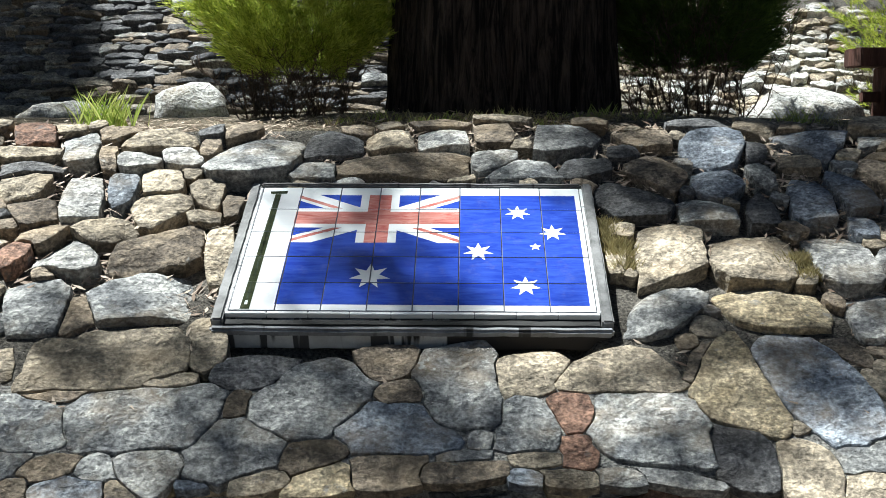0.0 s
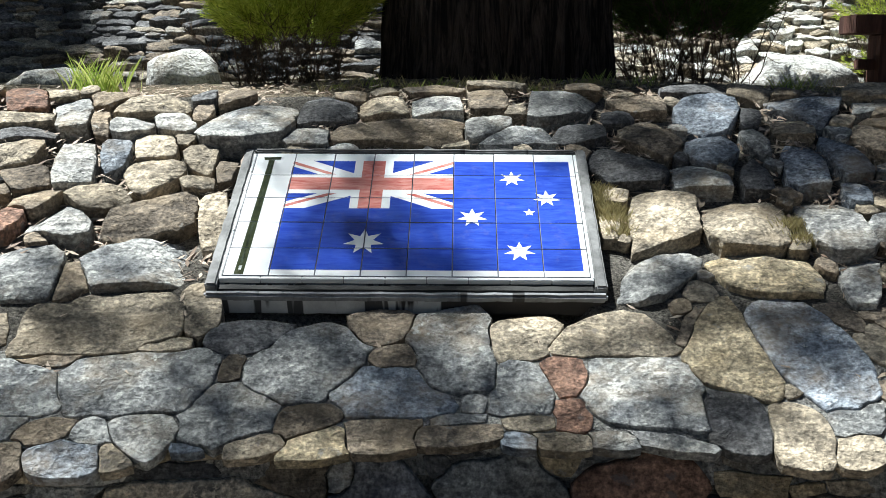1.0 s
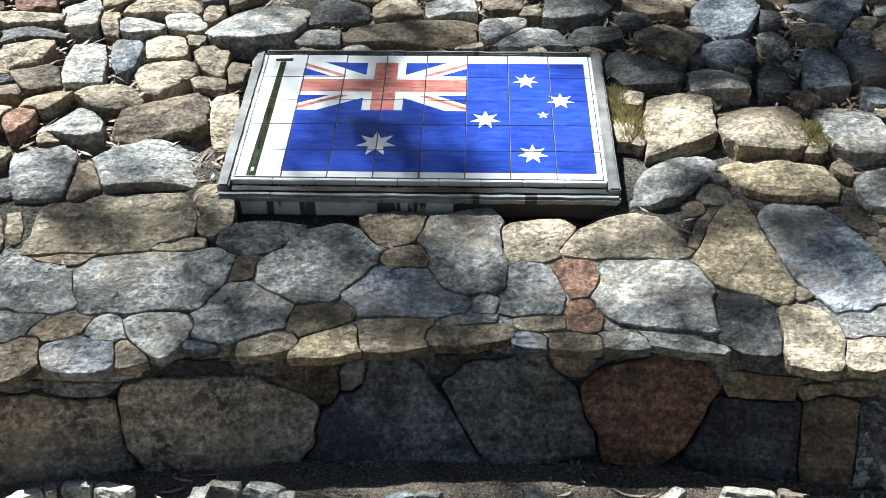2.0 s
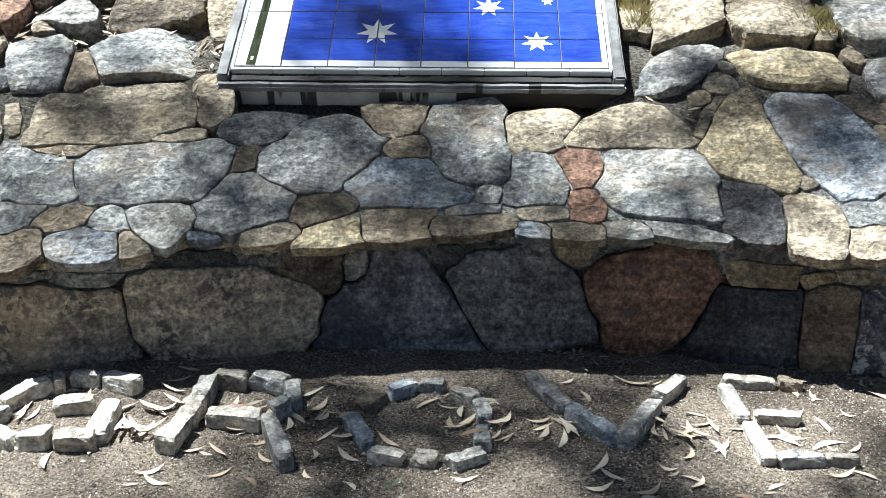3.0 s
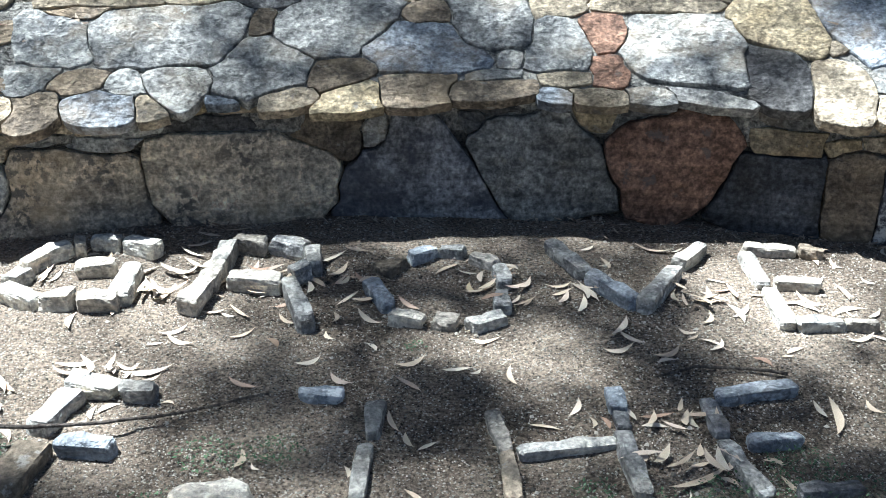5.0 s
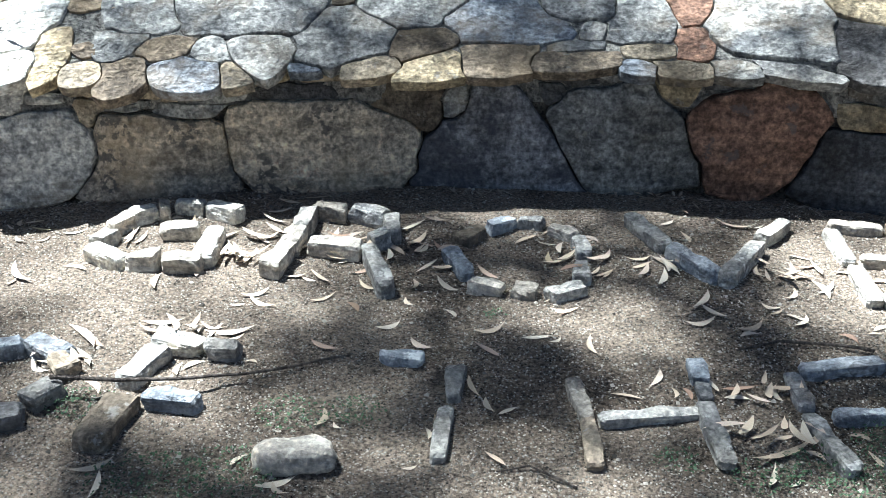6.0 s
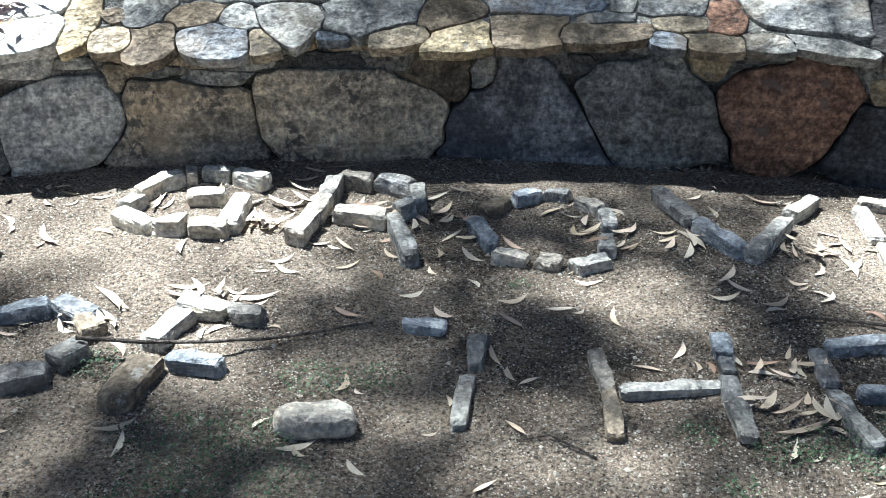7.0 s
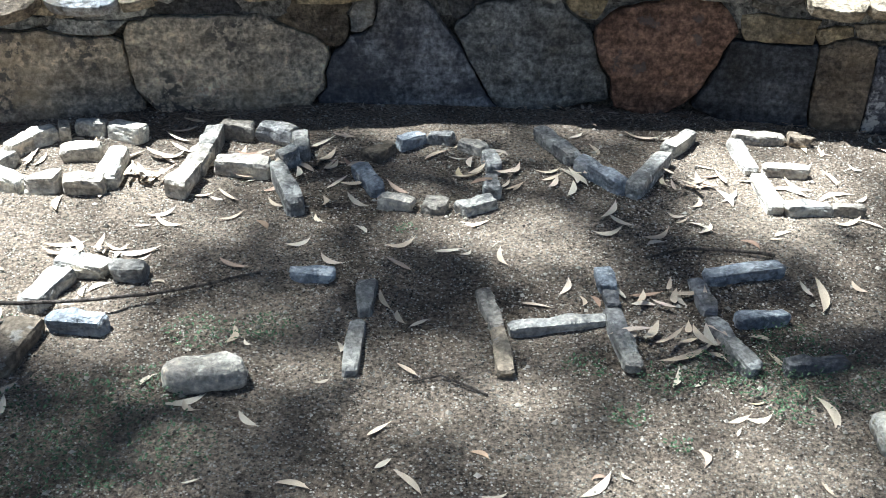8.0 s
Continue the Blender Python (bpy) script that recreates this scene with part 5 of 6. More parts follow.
def bush(name, label, x, y, rx, ry, height, mat, n, seed, bare=0.03):
    """A fine-leaved shrub: bare stems below, feathery sprigs above."""
    r = random.Random(seed)
    z0 = terrace_z(x, y)
    root = empty(name, (x, y, z0))
    tagged(root, label, "shrub")
    for k in range(54):
        st = Soup()
        a = r.uniform(0, 6.3)
        d = math.sqrt(r.random())
        p = Vector((math.cos(a) * rx * 0.6 * d, math.sin(a) * ry * 0.55 * d, -0.02))
        way = Vector((math.cos(a) * 0.35 * d, math.sin(a) * 0.35 * d, 1)) + rand_dir(r) * 0.25
        pts = [p]
        for q in range(7):
            way = (way + rand_dir(r) * 0.4 + Vector((0, 0, 0.06))).normalized()
            p = p + way * (height * 0.07)
            pts.append(p)
        st.tube(pts, [0.0036 - 0.0004 * q for q in range(8)], 5)
        for q in range(26):
            at = r.randrange(6)
            b = pts[at].lerp(pts[at + 1], r.random())
            w = (rand_dir(r) + Vector((0, 0, 0.75))).normalized()
            e = b + w * r.uniform(0.04, 0.08)
            g = e + (w + rand_dir(r) * 0.6).normalized() * r.uniform(0.03, 0.07)
            st.tube([b, e, g], [0.0019, 0.0015, 0.0009], 4)
        part("stem", st.mesh("stem", TWIG), root)
    cr = Soup()
    sprays = n // 45
    for k in range(sprays):
        q = r.uniform(0, 2 * math.pi)
        d = Vector((math.cos(q), math.sin(q), 0))
        t = r.random() ** 1.35
        rad = r.random() ** 0.33
        lump = 0.92 + 0.34 * noise.noise(Vector((d.x * 2.2, d.y * 2.2, t * 4 + seed)))
        edge = bare + 0.07 * noise.noise(Vector((d.x * 3 * rad, d.y * 3 * rad, seed)))
        flare = (0.5 + 0.5 * min(1, t * 2.2)) * (1 - max(0, t - 0.75) * 1.6)
        c = Vector((d.x * rad * rx * lump * flare, d.y * rad * ry * lump * flare, height * (edge + 0.05 * (1 - rad) + t * (0.95 - edge))))
        axis = (Vector((d.x * 0.9, d.y * 0.9, 0.8)) + rand_dir(r) * 0.4).normalized()
        reach = r.uniform(0.14, 0.3)
        for j in range(38):
            s = r.random()
            p = c + axis * (reach * s) + rand_dir(r) * (0.022 * (1 - 0.65 * s))
            w = (axis + rand_dir(r) * 0.5).normalized()
            for i in range(4):
                ww = (w + rand_dir(r) * 0.4).normalized()
                cr.leaf(p + w * (0.012 * i), ww, ww.cross(rand_dir(r)).normalized(), r.uniform(0.022, 0.045), r.uniform(0.003, 0.006))
    tagged(part("foliage", cr.mesh("foliage", mat, False), root), kind="stuff")


bush("fine_leaved_shrub", "bright yellow-green feathery shrub beside the trunk", -0.11, 1.95, 0.53, 0.48, 1.0, SPRIG_LIGHT, 36000, 11, 0.19)
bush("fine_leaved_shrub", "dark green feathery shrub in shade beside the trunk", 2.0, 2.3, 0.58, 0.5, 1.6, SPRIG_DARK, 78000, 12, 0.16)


def grass_tuft(x, y, z, n, height, mat, label, spread=0.08, name="grass_tuft"):
    s = Soup()
    for k in range(n):
        a = rng.uniform(0, 6.3)
        b = Vector((rng.gauss(0, spread), rng.gauss(0, spread * 0.6), 0))
        w = Vector((math.cos(a) * 0.45, math.sin(a) * 0.45, 1)).normalized()
        s.blade(b, w, w.cross(Vector((math.sin(a), -math.cos(a), 0.1))).normalized(), height * rng.uniform(0.5, 1.1), 0.0075 if height > 0.15 else 0.005, rng.uniform(0.1, 0.4), 4)
    ob = new(name, s.mesh(name, mat, False))
    ob.location = (x, y, z)
    tagged(ob, label, "grass", kind="stuff")


grass_tuft(-0.75, 0.9, 1.31, 130, 0.22, GRASS, "bright green grass tuft on the wall crest", 0.055)
grass_tuft(2.35, 1.5, 1.31, 60, 0.12, GRASS, "yellowing grass tuft on the terrace", 0.07)
grass_tuft(2.5, 1.45, 1.3, 50, 0.08, DRY_GRASS, "dry straw grass tuft on the terrace", 0.08)
for k in range(26):
    gx = 0.2 + 1.5 * k / 26 + rng.uniform(-0.05, 0.05)
    gy = 1.22 + rng.uniform(-0.1, 0.1)
    grass_tuft(gx, gy, terrace_z(gx, gy) - 0.005, 26, rng.uniform(0.04, 0.1), DRY_GRASS if k % 3 else GRASS, "short dry straw grass along the wall crest", 0.05)
for gx, gv in ((1.28, 0.2), (1.29, 0.14), (1.31, 0.08), (1.32, 0.02), (1.33, -0.05), (1.92, 0.02), (1.94, -0.06)):
    grass_tuft(*on_bank(gx, gv, -0.02), 380, 0.075, DRY_GRASS, "mossy dry grass growing between bank stones", 0.03)


# ---- rubble bank at the back of the terrace ----
BACK_Y, BACK_S = 4.2, radians(33)


def on_back(x, v, n=0.0):
    return Vector((x, BACK_Y + v * math.cos(BACK_S) - n * math.sin(BACK_S) + wob((x, 0, 0), 0.5, 0.25), 1.3 + v * math.sin(BACK_S) + n * math.cos(BACK_S)))


def build_back(name, label, x0, x1, rows, widths, heights, kinds, jitter, seed):
    """A stretch of the rubble bank: an earth core and its stones."""
    out0, out1 = (4.0, 0.0) if x0 < 0 else (0.0, 4.0)
    n = int((x1 - x0 + out0 + out1) / 0.2)
    xs = [x0 - out0 + (x1 - x0 + out0 + out1) * i / n for i in range(n + 1)]
    v, f = [], []
    for j in range(26):
        for x in xs:
            v.append(on_back(x, -0.1 + j * 0.2, -0.06 + wob((x, j * 0.2, 4), 5, 0.04)))
    w = len(xs)
    for j in range(25):
        for i in range(w - 1):
            f.append((j * w + i, j * w + i + 1, (j + 1) * w + i + 1, (j + 1) * w + i))
    back = new(name, mesh_of(name, v, f, MORTAR))
    tagged(back, label, "wall", kind="structure")
    r = random.Random(seed)
    v0 = 0.0
    while v0 < rows:
        h = r.uniform(*heights)
        x = x0 + r.uniform(0, 0.25)
        while x < x1 - 0.1:
            w = r.uniform(*widths)
            me, o = stone_mesh(r.choice(kinds), on_back, x + w / 2, v0 + h / 2 + r.uniform(-1, 1) * min(0.04, jitter * 0.3), w * 0.97, h * r.uniform(0.6, 1.25), r.uniform(-1, 1) * jitter, r.uniform(-0.25, 0.25), r.uniform(-0.4, 0.4), r.uniform(-0.3, 0.3), r.uniform(3.5, 6.5), 0.12, r.uniform(0.02, 0.08), 0.02, 0.12)
            part("stone", me, back, at=Matrix.Translation(o))
            x += w
        v0 += h * 0.94


def loose_boulder(x, y, z, w, d, h, mat, label, seed):
    bm = bmesh.new()
    bmesh.ops.create_icosphere(bm, subdivisions=3, radius=1)
    for p in bm.verts:
        q = p.co.copy()
        k = 1 + 0.22 * noise.noise(q * 1.3 + Vector((seed, 0, 0))) + 0.07 * noise.noise(q * 4 + Vector((seed, 0, 0)))
        p.co = Vector((q.x * w / 2, q.y * d / 2, max(q.z, -0.5) * h)) * k
    me = bpy.data.meshes.new("boulder")
    bm.to_mesh(me)
    bm.free()
    me.materials.append(STONE[mat])
    me.polygons.foreach_set("use_smooth", [True] * len(me.polygons))
    ob = new("loose_boulder", me)
    ob.location = (x, y, z)
    tagged(ob, label, "boulder")


loose_boulder(-0.98, 3.2, 1.33, 0.5, 0.45, 0.2, "w", "pale sunlit boulder at the foot of the rear wall", 3)
loose_boulder(-1.7, 2.9, 1.31, 0.5, 0.4, 0.1, "l", "grey boulder on the terrace by the rear wall", 5)
loose_boulder(2.76, 2.85, 1.33, 0.66, 0.5, 0.16, "w", "large pale boulder on the terrace", 8)


def build_bench():
    b = empty("timber_bench", (3.15, 2.6, 1.31))
    tagged(b, "dark red-brown timber bench end on the terrace", "bench")

    def plank(name, lo, hi):
        bm = bmesh.new()
        bmesh.ops.create_cube(bm, size=1)
        for p in bm.verts:
            p.co = Vector([lo[i] + (hi[i] - lo[i]) * (p.co[i] + 0.5) for i in range(3)])
        bmesh.ops.bevel(bm, geom=bm.edges[:], offset=0.006, segments=2, affect='EDGES')
        me = bpy.data.meshes.new(name)
        bm.to_mesh(me)
        bm.free()
        me.materials.append(TIMBER)
        part(name, me, b)

    plank("seat_board", (-0.18, -0.12, 0.30), (1.4, 0.16, 0.405))
    plank("leg", (-0.02, -0.08, -0.03), (0.14, 0.12, 0.298))
    plank("leg", (0.85, -0.08, -0.03), (1.03, 0.12, 0.298))
    plank("stretcher", (-0.12, -0.02, 0.10), (1.1, 0.05, 0.16))


build_bench()
bush("small_leafy_shrub", "bright green leafy shrub growing on the rear wall", 3.85, 4.1, 0.42, 0.3, 1.0, SPRIG_LIGHT, 5000, 15)

# ---- stones of the walls ----
def fill_ends():
    """Random rubble where the wall runs on past both ends of the view."""
    r = random.Random(31)
    for lo, hi in ((-3.0, -1.3), (2.3, 3.9)):
        v = LEDGE + 0.02
        while v < CREST - 0.05:
            h = r.uniform(0.11, 0.2)
            x = lo
            while x < hi:
                w = r.uniform(0.14, 0.3)
                stone(r.choice("gtlbgt"), x + w / 2, v + h / 2, w * 0.93, h * 0.92, r.uniform(-0.1, 0.1), r.uniform(-0.15, 0.15), r.uniform(-0.3, 0.3), r.uniform(-0.15, 0.15), r.uniform(3, 6))
                x += w
            v += h
        x = lo if lo < 0 else 2.12
        while x < (hi if lo > 0 else -1.15):
            w = r.uniform(0.25, 0.38)
            boulder(r.choice("xyeg"), x + w / 2, 0.15, w * 0.95, 0.3, r.uniform(-0.1, 0.1), -0.15, 0, 0, 4)
            x += w


def chink():
    """Small stones wedged into the wider joints of the bank."""
    r = random.Random(44)
    grid = [np.array(p) for p in laid]

    def room(u, v):
        best = 9.0
        for p in grid:
            if abs(p[:, 0].mean() - u) > 0.45 or abs(p[:, 1].mean() - v) > 0.4:
                continue
            q = np.roll(p, -1, axis=0)
            d = q - p
            k = np.clip(((u - p[:, 0]) * d[:, 0] + (v - p[:, 1]) * d[:, 1]) / ((d ** 2).sum(1) + 1e-9), 0, 1)
            near = np.hypot(p[:, 0] + k * d[:, 0] - u, p[:, 1] + k * d[:, 1] - v).min()
            over = ((p[:, 1] > v) != (q[:, 1] > v)) & (u < d[:, 0] * (v - p[:, 1]) / (d[:, 1] + 1e-12) + p[:, 0])
            if over.sum() % 2:
                return -1
            best = min(best, near)
        return best

    spots = [(r.uniform(-1.25, 2.3), r.uniform(LEDGE + 0.03, CREST - 0.03)) for _ in range(1500)]
    found = sorted(((room(u, v), u, v) for u, v in spots), reverse=True)
    taken = []
    for d, u, v in found:
        if d < 0.018 or len(taken) > 95:
            break
        if -0.09 < u < 1.29 and -0.62 < v < 0.42:
            continue
        if any(math.hypot(u - a, v - b) < d + c for a, b, c in taken):
            continue
        d = min(d, 0.07)
        taken.append((u, v, d))
        stone(r.choice("btgdbt"), u, v, d * r.uniform(2.0, 2.7), d * r.uniform(1.6, 2.0), r.uniform(-1.5, 1.5), r.uniform(-0.2, 0.2), r.uniform(-0.3, 0.3), r.uniform(-0.2, 0.2), 4)


# mostly dark kinds: the rear wall's deep shade is put into its stone colours
build_back("rear_wall", "dry-laid rubble stone wall behind the terrace, stones darkened for shade", -3.2, 0.45, 1.85, (0.11, 0.36), (0.05, 0.115), "dbdgdbkd", 0.2, 21)
build_back("rear_slope", "sunlit slope of loose rubble stones behind the terrace", 1.4, 4.3, 1.5, (0.09, 0.26), (0.06, 0.12), "kltlktwb", 0.5, 22)
fill_ends()
stone("r", -0.919, 0.856, 0.176, 0.125, -1.24, -0.00751, 0.323, 0.0333, 4.92)
stone("t", -0.806, 0.893, 0.101, 0.0685, -0.0678, 0.0823, -0.393, -0.0593, 7)
stone("t", -0.897, 0.717, 0.205, 0.0971, 0.0344, 0.0388, -0.212, -0.051, 6.28)
stone("d", -0.864, 0.6, 0.205, 0.0895, -0.0202, 0.02, -0.279, -0.0132, 6.46)
stone("g", -0.729, 0.744, 0.241, 0.119, -1.35, 0.00932, 0.0673, -0.00865, 5.74)
stone("b", -0.615, 0.85, 0.143, 0.0949, 0.0566, 0.117, -0.127, -0.0916, 6.26)
stone("t", -0.459, 0.809, 0.262, 0.137, 0.111, 0, -0.12, -0.14, 2.93)
stone("d", -0.272, 0.871, 0.0897, 0.0877, -1.38, -0.0644, 0.0309, -0.0421, 7)
stone("b", -0.148, 0.871, 0.139, 0.102, -0.0194, 0.0984, -0.124, -0.072, 5.36)
stone("g", -0.0622, 0.681, 0.376, 0.326, 1.34, 0.0334, -0.224, -0.164, 2.9)
stone("l", -0.503, 0.654, 0.145, 0.125, 0.108, 0.199, -0.203, -0.182, 3.93)
stone("l", -0.338, 0.667, 0.19, 0.0959, -0.725, -0.236, 0.0992, -0.163, 2.6)
stone("b", -0.255, 0.747, 0.136, 0.0629, 1.58, 0.0734, -0.136, -0.106, 6.63)
stone("t", -0.382, 0.498, 0.178, 0.13, -1.37, -0.0266, 0.149, 0.0196, 7)
stone("u", -0.51, 0.441, 0.191, 0.0851, -1.43, -0.143, -0.0555, -0.19, 4.54)
stone("l", -0.64, 0.405, 0.322, 0.118, -1.38, -0.0273, 0.176, 0.107, 4.44)
stone("t", -0.856, 0.489, 0.175, 0.151, -1.41, -0.071, 0.0833, -0.189, 5.2)
stone("b", -0.765, 0.306, 0.177, 0.117, -1.08, -0.191, 0.293, -0.121, 7)
stone("t", -0.342, 0.317, 0.187, 0.155, 0.392, 0.0277, -0.00876, -0.521, 5.17)
stone("t", -0.2, 0.407, 0.186, 0.101, -1.29, 0.00608, 0.173, -0.297, 2.81)
stone("b", -0.0983, 0.34, 0.199, 0.0596, -1.46, -0.0215, -0.273, -0.232, 7)
stone("t", -0.183, 0.243, 0.105, 0.0812, 0, 0.0752, -0.262, 0.00673, 6.45)
stone("t", -0.504, 0.174, 0.188, 0.15, 0.125, 0.0616, -0.216, 0.0403, 2.6)
stone("b", -0.699, 0.163, 0.139, 0.113, 0.542, 0.433, 0.152, -0.311, 2.6)
stone("b", -0.306, 0.0461, 0.281, 0.203, 0.332, 0.109, 0.149, 0.197, 6.03)
stone("t", -0.0917, 0.0275, 0.313, 0.0811, -1.43, -0.0068, 0.049, -0.117, 7)
stone("l", -0.582, 0.0267, 0.226, 0.138, -0.763, 0.115, -0.068, -0.401, 3.77)
stone("r", -0.762, 0.0697, 0.146, 0.0848, 1.38, -0.332, 0.432, 0.101, 2.6)
stone("g", -0.609, -0.231, 0.293, 0.175, -1.34, -0.0674, 0.169, -0.174, 3.66)
stone("b", -0.471, -0.287, 0.173, 0.0665, -1.34, -0.17, -0.288, 0.435, 6.36)
stone("g", -0.287, -0.22, 0.303, 0.273, 0.116, 0.0916, -0.158, 0.114, 4.18)
stone("t", -0.33, -0.506, 0.464, 0.225, 0, 0.0365, -0.0091, -0.0112, 5.06)
stone("t", -0.13, -0.611, 0.152, 0.0416, 0.0564, -0.0104, 0.0234, 0.346, 6.79)
stone("t", -0.0483, -0.445, 0.219, 0.0839, -1.34, -0.126, 0.0583, 0.0697, 5.07)
stone("d", 0.118, -0.595, 0.186, 0.11, 0.0291, 0.265, 0.108, -0.132, 6.98)
stone("t", -0.609, -0.501, 0.129, 0.0307, -1.3, -0.0339, 0.0849, -0.172, 7)
stone("g", -0.476, -0.752, 0.216, 0.131, -1.15, 0.032, 0.408, 0.201, 5.83)
stone("g", -0.165, -0.764, 0.398, 0.221, 0, 0.16, 0.0764, 0.045, 6.81)
stone("b", -0.436, -0.654, 0.136, 0.0329, 0, 0.262, -0.328, 0.194, 5.34)
stone("b", 0.09, -0.713, 0.0886, 0.0573, -1.44, -0.0305, -0.0423, -0.171, 7)
stone("g", 0.31, -0.712, 0.324, 0.278, 0.817, 0.0149, -0.2, -0.0418, 2.72)
stone("g", 0.121, -0.905, 0.241, 0.202, 0.215, -0.261, 0.0511, -0.186, 2.6)
stone("b", 0.338, -0.934, 0.166, 0.0943, 0.358, -0.254, 0.043, -0.215, 2.6)
stone("u", 0.591, -0.837, 0.323, 0.187, -0.246, -0.432, 0.0811, -0.48, 2.6)
stone("l", -0.111, -0.971, 0.161, 0.123, -0.354, 0.362, -0.0858, 0.296, 2.6)
stone("g", 0.755, -0.66, 0.309, 0.224, -1.42, 0.121, 0, -0.0769, 4.98)
stone("t", 0.974, -0.605, 0.184, 0.136, 0.214, 0.171, 0.282, -0.149, 3.87)
stone("t", 1.23, -0.589, 0.317, 0.14, 0.19, -0.338, -0.0866, 0.444, 4.63)
stone("r", 1.11, -0.76, 0.119, 0.114, -1.5, -0.135, -0.0764, -0.157, 3.31)
stone("g", 0.959, -0.815, 0.178, 0.144, -1.65, -0.206, 0.139, 0.246, 4.99)
stone("r", 1.1, -0.924, 0.0961, 0.0731, 1.44, -0.0707, -0.109, 0.0219, 7)
stone("g", 1.32, -0.806, 0.315, 0.253, -0.0413, -0.108, -0.124, 0.0943, 5.14)
stone("o", 1.58, -0.573, 0.405, 0.182, -1.53, 0.123, 0.318, 0.484, 4.44)
stone("u", 1.83, -0.607, 0.454, 0.219, -1.28, -0.0637, -0.0685, -0.0982, 2.65)
stone("g", 1.42, -0.294, 0.327, 0.163, 0.923, -0.101, -0.626, 0.0722, 2.77)
stone("o", 1.78, -0.256, 0.313, 0.207, -0.0058, 0.16, -0.0797, 0.0151, 3.76)
stone("t", 1.49, 0.0382, 0.307, 0.219, 1.46, 0.182, -0.371, -0.0332, 6.19)
stone("t", 1.76, 0.0185, 0.282, 0.259, 1.52, -0.116, -0.0951, 0.147, 5.82)
stone("l", 2.05, 0.0218, 0.311, 0.179, -1.5, -0.0374, -0.0143, -0.0544, 4.02)
stone("l", 2.05, -0.27, 0.232, 0.1, 1.41, -0.0576, -0.331, 0.288, 7)
stone("b", 1.96, -0.439, 0.108, 0.0542, -0.873, -0.365, 0.18, -0.262, 6.81)
stone("d", 1.56, -0.911, 0.177, 0.135, -1.5, 0, 0.0714, 0.171, 4.77)
stone("t", 1.73, -0.953, 0.181, 0.134, 1.43, 0.187, 0.102, 0.0293, 3.98)
stone("g", 1.88, -0.885, 0.122, 0.0711, 0.37, 0.17, 0.553, 0.107, 5.72)
stone("t", 1.86, -0.989, 0.117, 0.0801, 1.07, 0.0877, -0.342, -0.159, 2.6)
stone("l", 0.818, -0.888, 0.0615, 0.0445, 1.35, 0.0604, -0.0333, 0.0183, 7)
stone("g", 1.18, 0.802, 0.255, 0.227, 0.0693, 0.153, 0.276, -0.172, 4.21)
stone("b", 1.51, 0.811, 0.211, 0.115, 0.212, 0.19, -0.114, 0.0362, 7)
stone("u", 1.75, 0.75, 0.276, 0.215, 1.21, -0.233, -0.182, 0.0468, 2.88)
stone("b", 1.52, 0.563, 0.232, 0.179, -0.953, -0.185, -0.246, -0.17, 4.85)
stone("d", 1.92, 0.756, 0.183, 0.0612, 1.45, 0.108, -0.436, -0.108, 6.45)
stone("u", 2.16, 0.786, 0.204, 0.188, 0.256, 0.545, 0, -0.423, 4.15)
stone("b", 2.4, 0.803, 0.144, 0.119, 1.33, -0.12, -0.323, 0.125, 5.65)
stone("u", 1.73, 0.488, 0.195, 0.151, 0.515, -0.104, -0.0108, -0.242, 2.6)
stone("g", 1.66, 0.298, 0.187, 0.158, -0.131, -0.11, -0.119, -0.161, 4.35)
stone("d", 1.86, 0.307, 0.182, 0.0967, 1.37, 0.318, 0.293, -0.432, 3.33)
stone("u", 2.04, 0.397, 0.303, 0.127, 1.5, -0.0472, -0.269, -0.145, 4.88)
stone("u", 2.19, 0.459, 0.235, 0.12, -1.45, -0.307, 0, 0.19, 4.01)
stone("u", 2.17, 0.226, 0.126, 0.081, 1.47, 0.0298, -0.123, 0, 5.4)
stone("b", 2.32, 0.602, 0.192, 0.13, 1.27, -0.527, 0.138, -0.0259, 6.89)
stone("d", 1.4, 0.346, 0.278, 0.203, -0.299, 0.0824, -0.25, -0.389, 3.33)
stone("d", 1.24, 0.585, 0.201, 0.15, 0.304, -0.0159, -0.0762, 0.109, 2.6)
stone("g", 1.9, 0.549, 0.171, 0.0728, -1.38, 0, 0.0584, -0.157, 2.6)
stone("g", 1.01, 0.563, 0.229, 0.132, 0, -0.405, 0.164, 0.0245, 4)
stone("l", 0.882, 0.645, 0.192, 0.126, 0.293, -0.0244, 0.219, -0.33, 3.62)
stone("b", 0.886, 0.844, 0.177, 0.15, -1.45, -0.0667, -0.0289, -0.0485, 6.81)
stone("l", 0.676, 0.798, 0.19, 0.146, 0.101, -0.0259, 0.0768, -0.0655, 6.88)
stone("t", 0.451, 0.789, 0.172, 0.151, 0.155, -0.105, -0.0527, 0.205, 4.56)
stone("b", 0.518, 0.587, 0.508, 0.175, 0.0531, -0.0331, 0.257, 0.189, 6.23)
stone("d", 0.237, 0.756, 0.217, 0.157, -0.156, -0.0995, 0.0487, -0.348, 4.24)
stone("g", 0.184, 0.56, 0.16, 0.134, -0.117, -0.246, -0.0124, -0.0873, 6.43)
stone("b", 0.315, 0.87, 0.115, 0.0745, -0.155, 0.105, -0.329, 0.0456, 6.82)
stone("t", 0.45, 0.906, 0.086, 0.0613, 0.271, 0.0303, -0.406, -0.214, 5.95)
stone("b", 0.661, 0.923, 0.23, 0.0625, 0.0594, 0.0557, -0.00877, 0.0806, 6.2)
stone("t", 0.923, 0.976, 0.218, 0.0467, -0.00912, 0.0415, 0.133, -0.121, 7)
stone("b", 1.29, 0.944, 0.132, 0.057, -0.143, 0.0568, -0.0637, 0.177, 5.97)
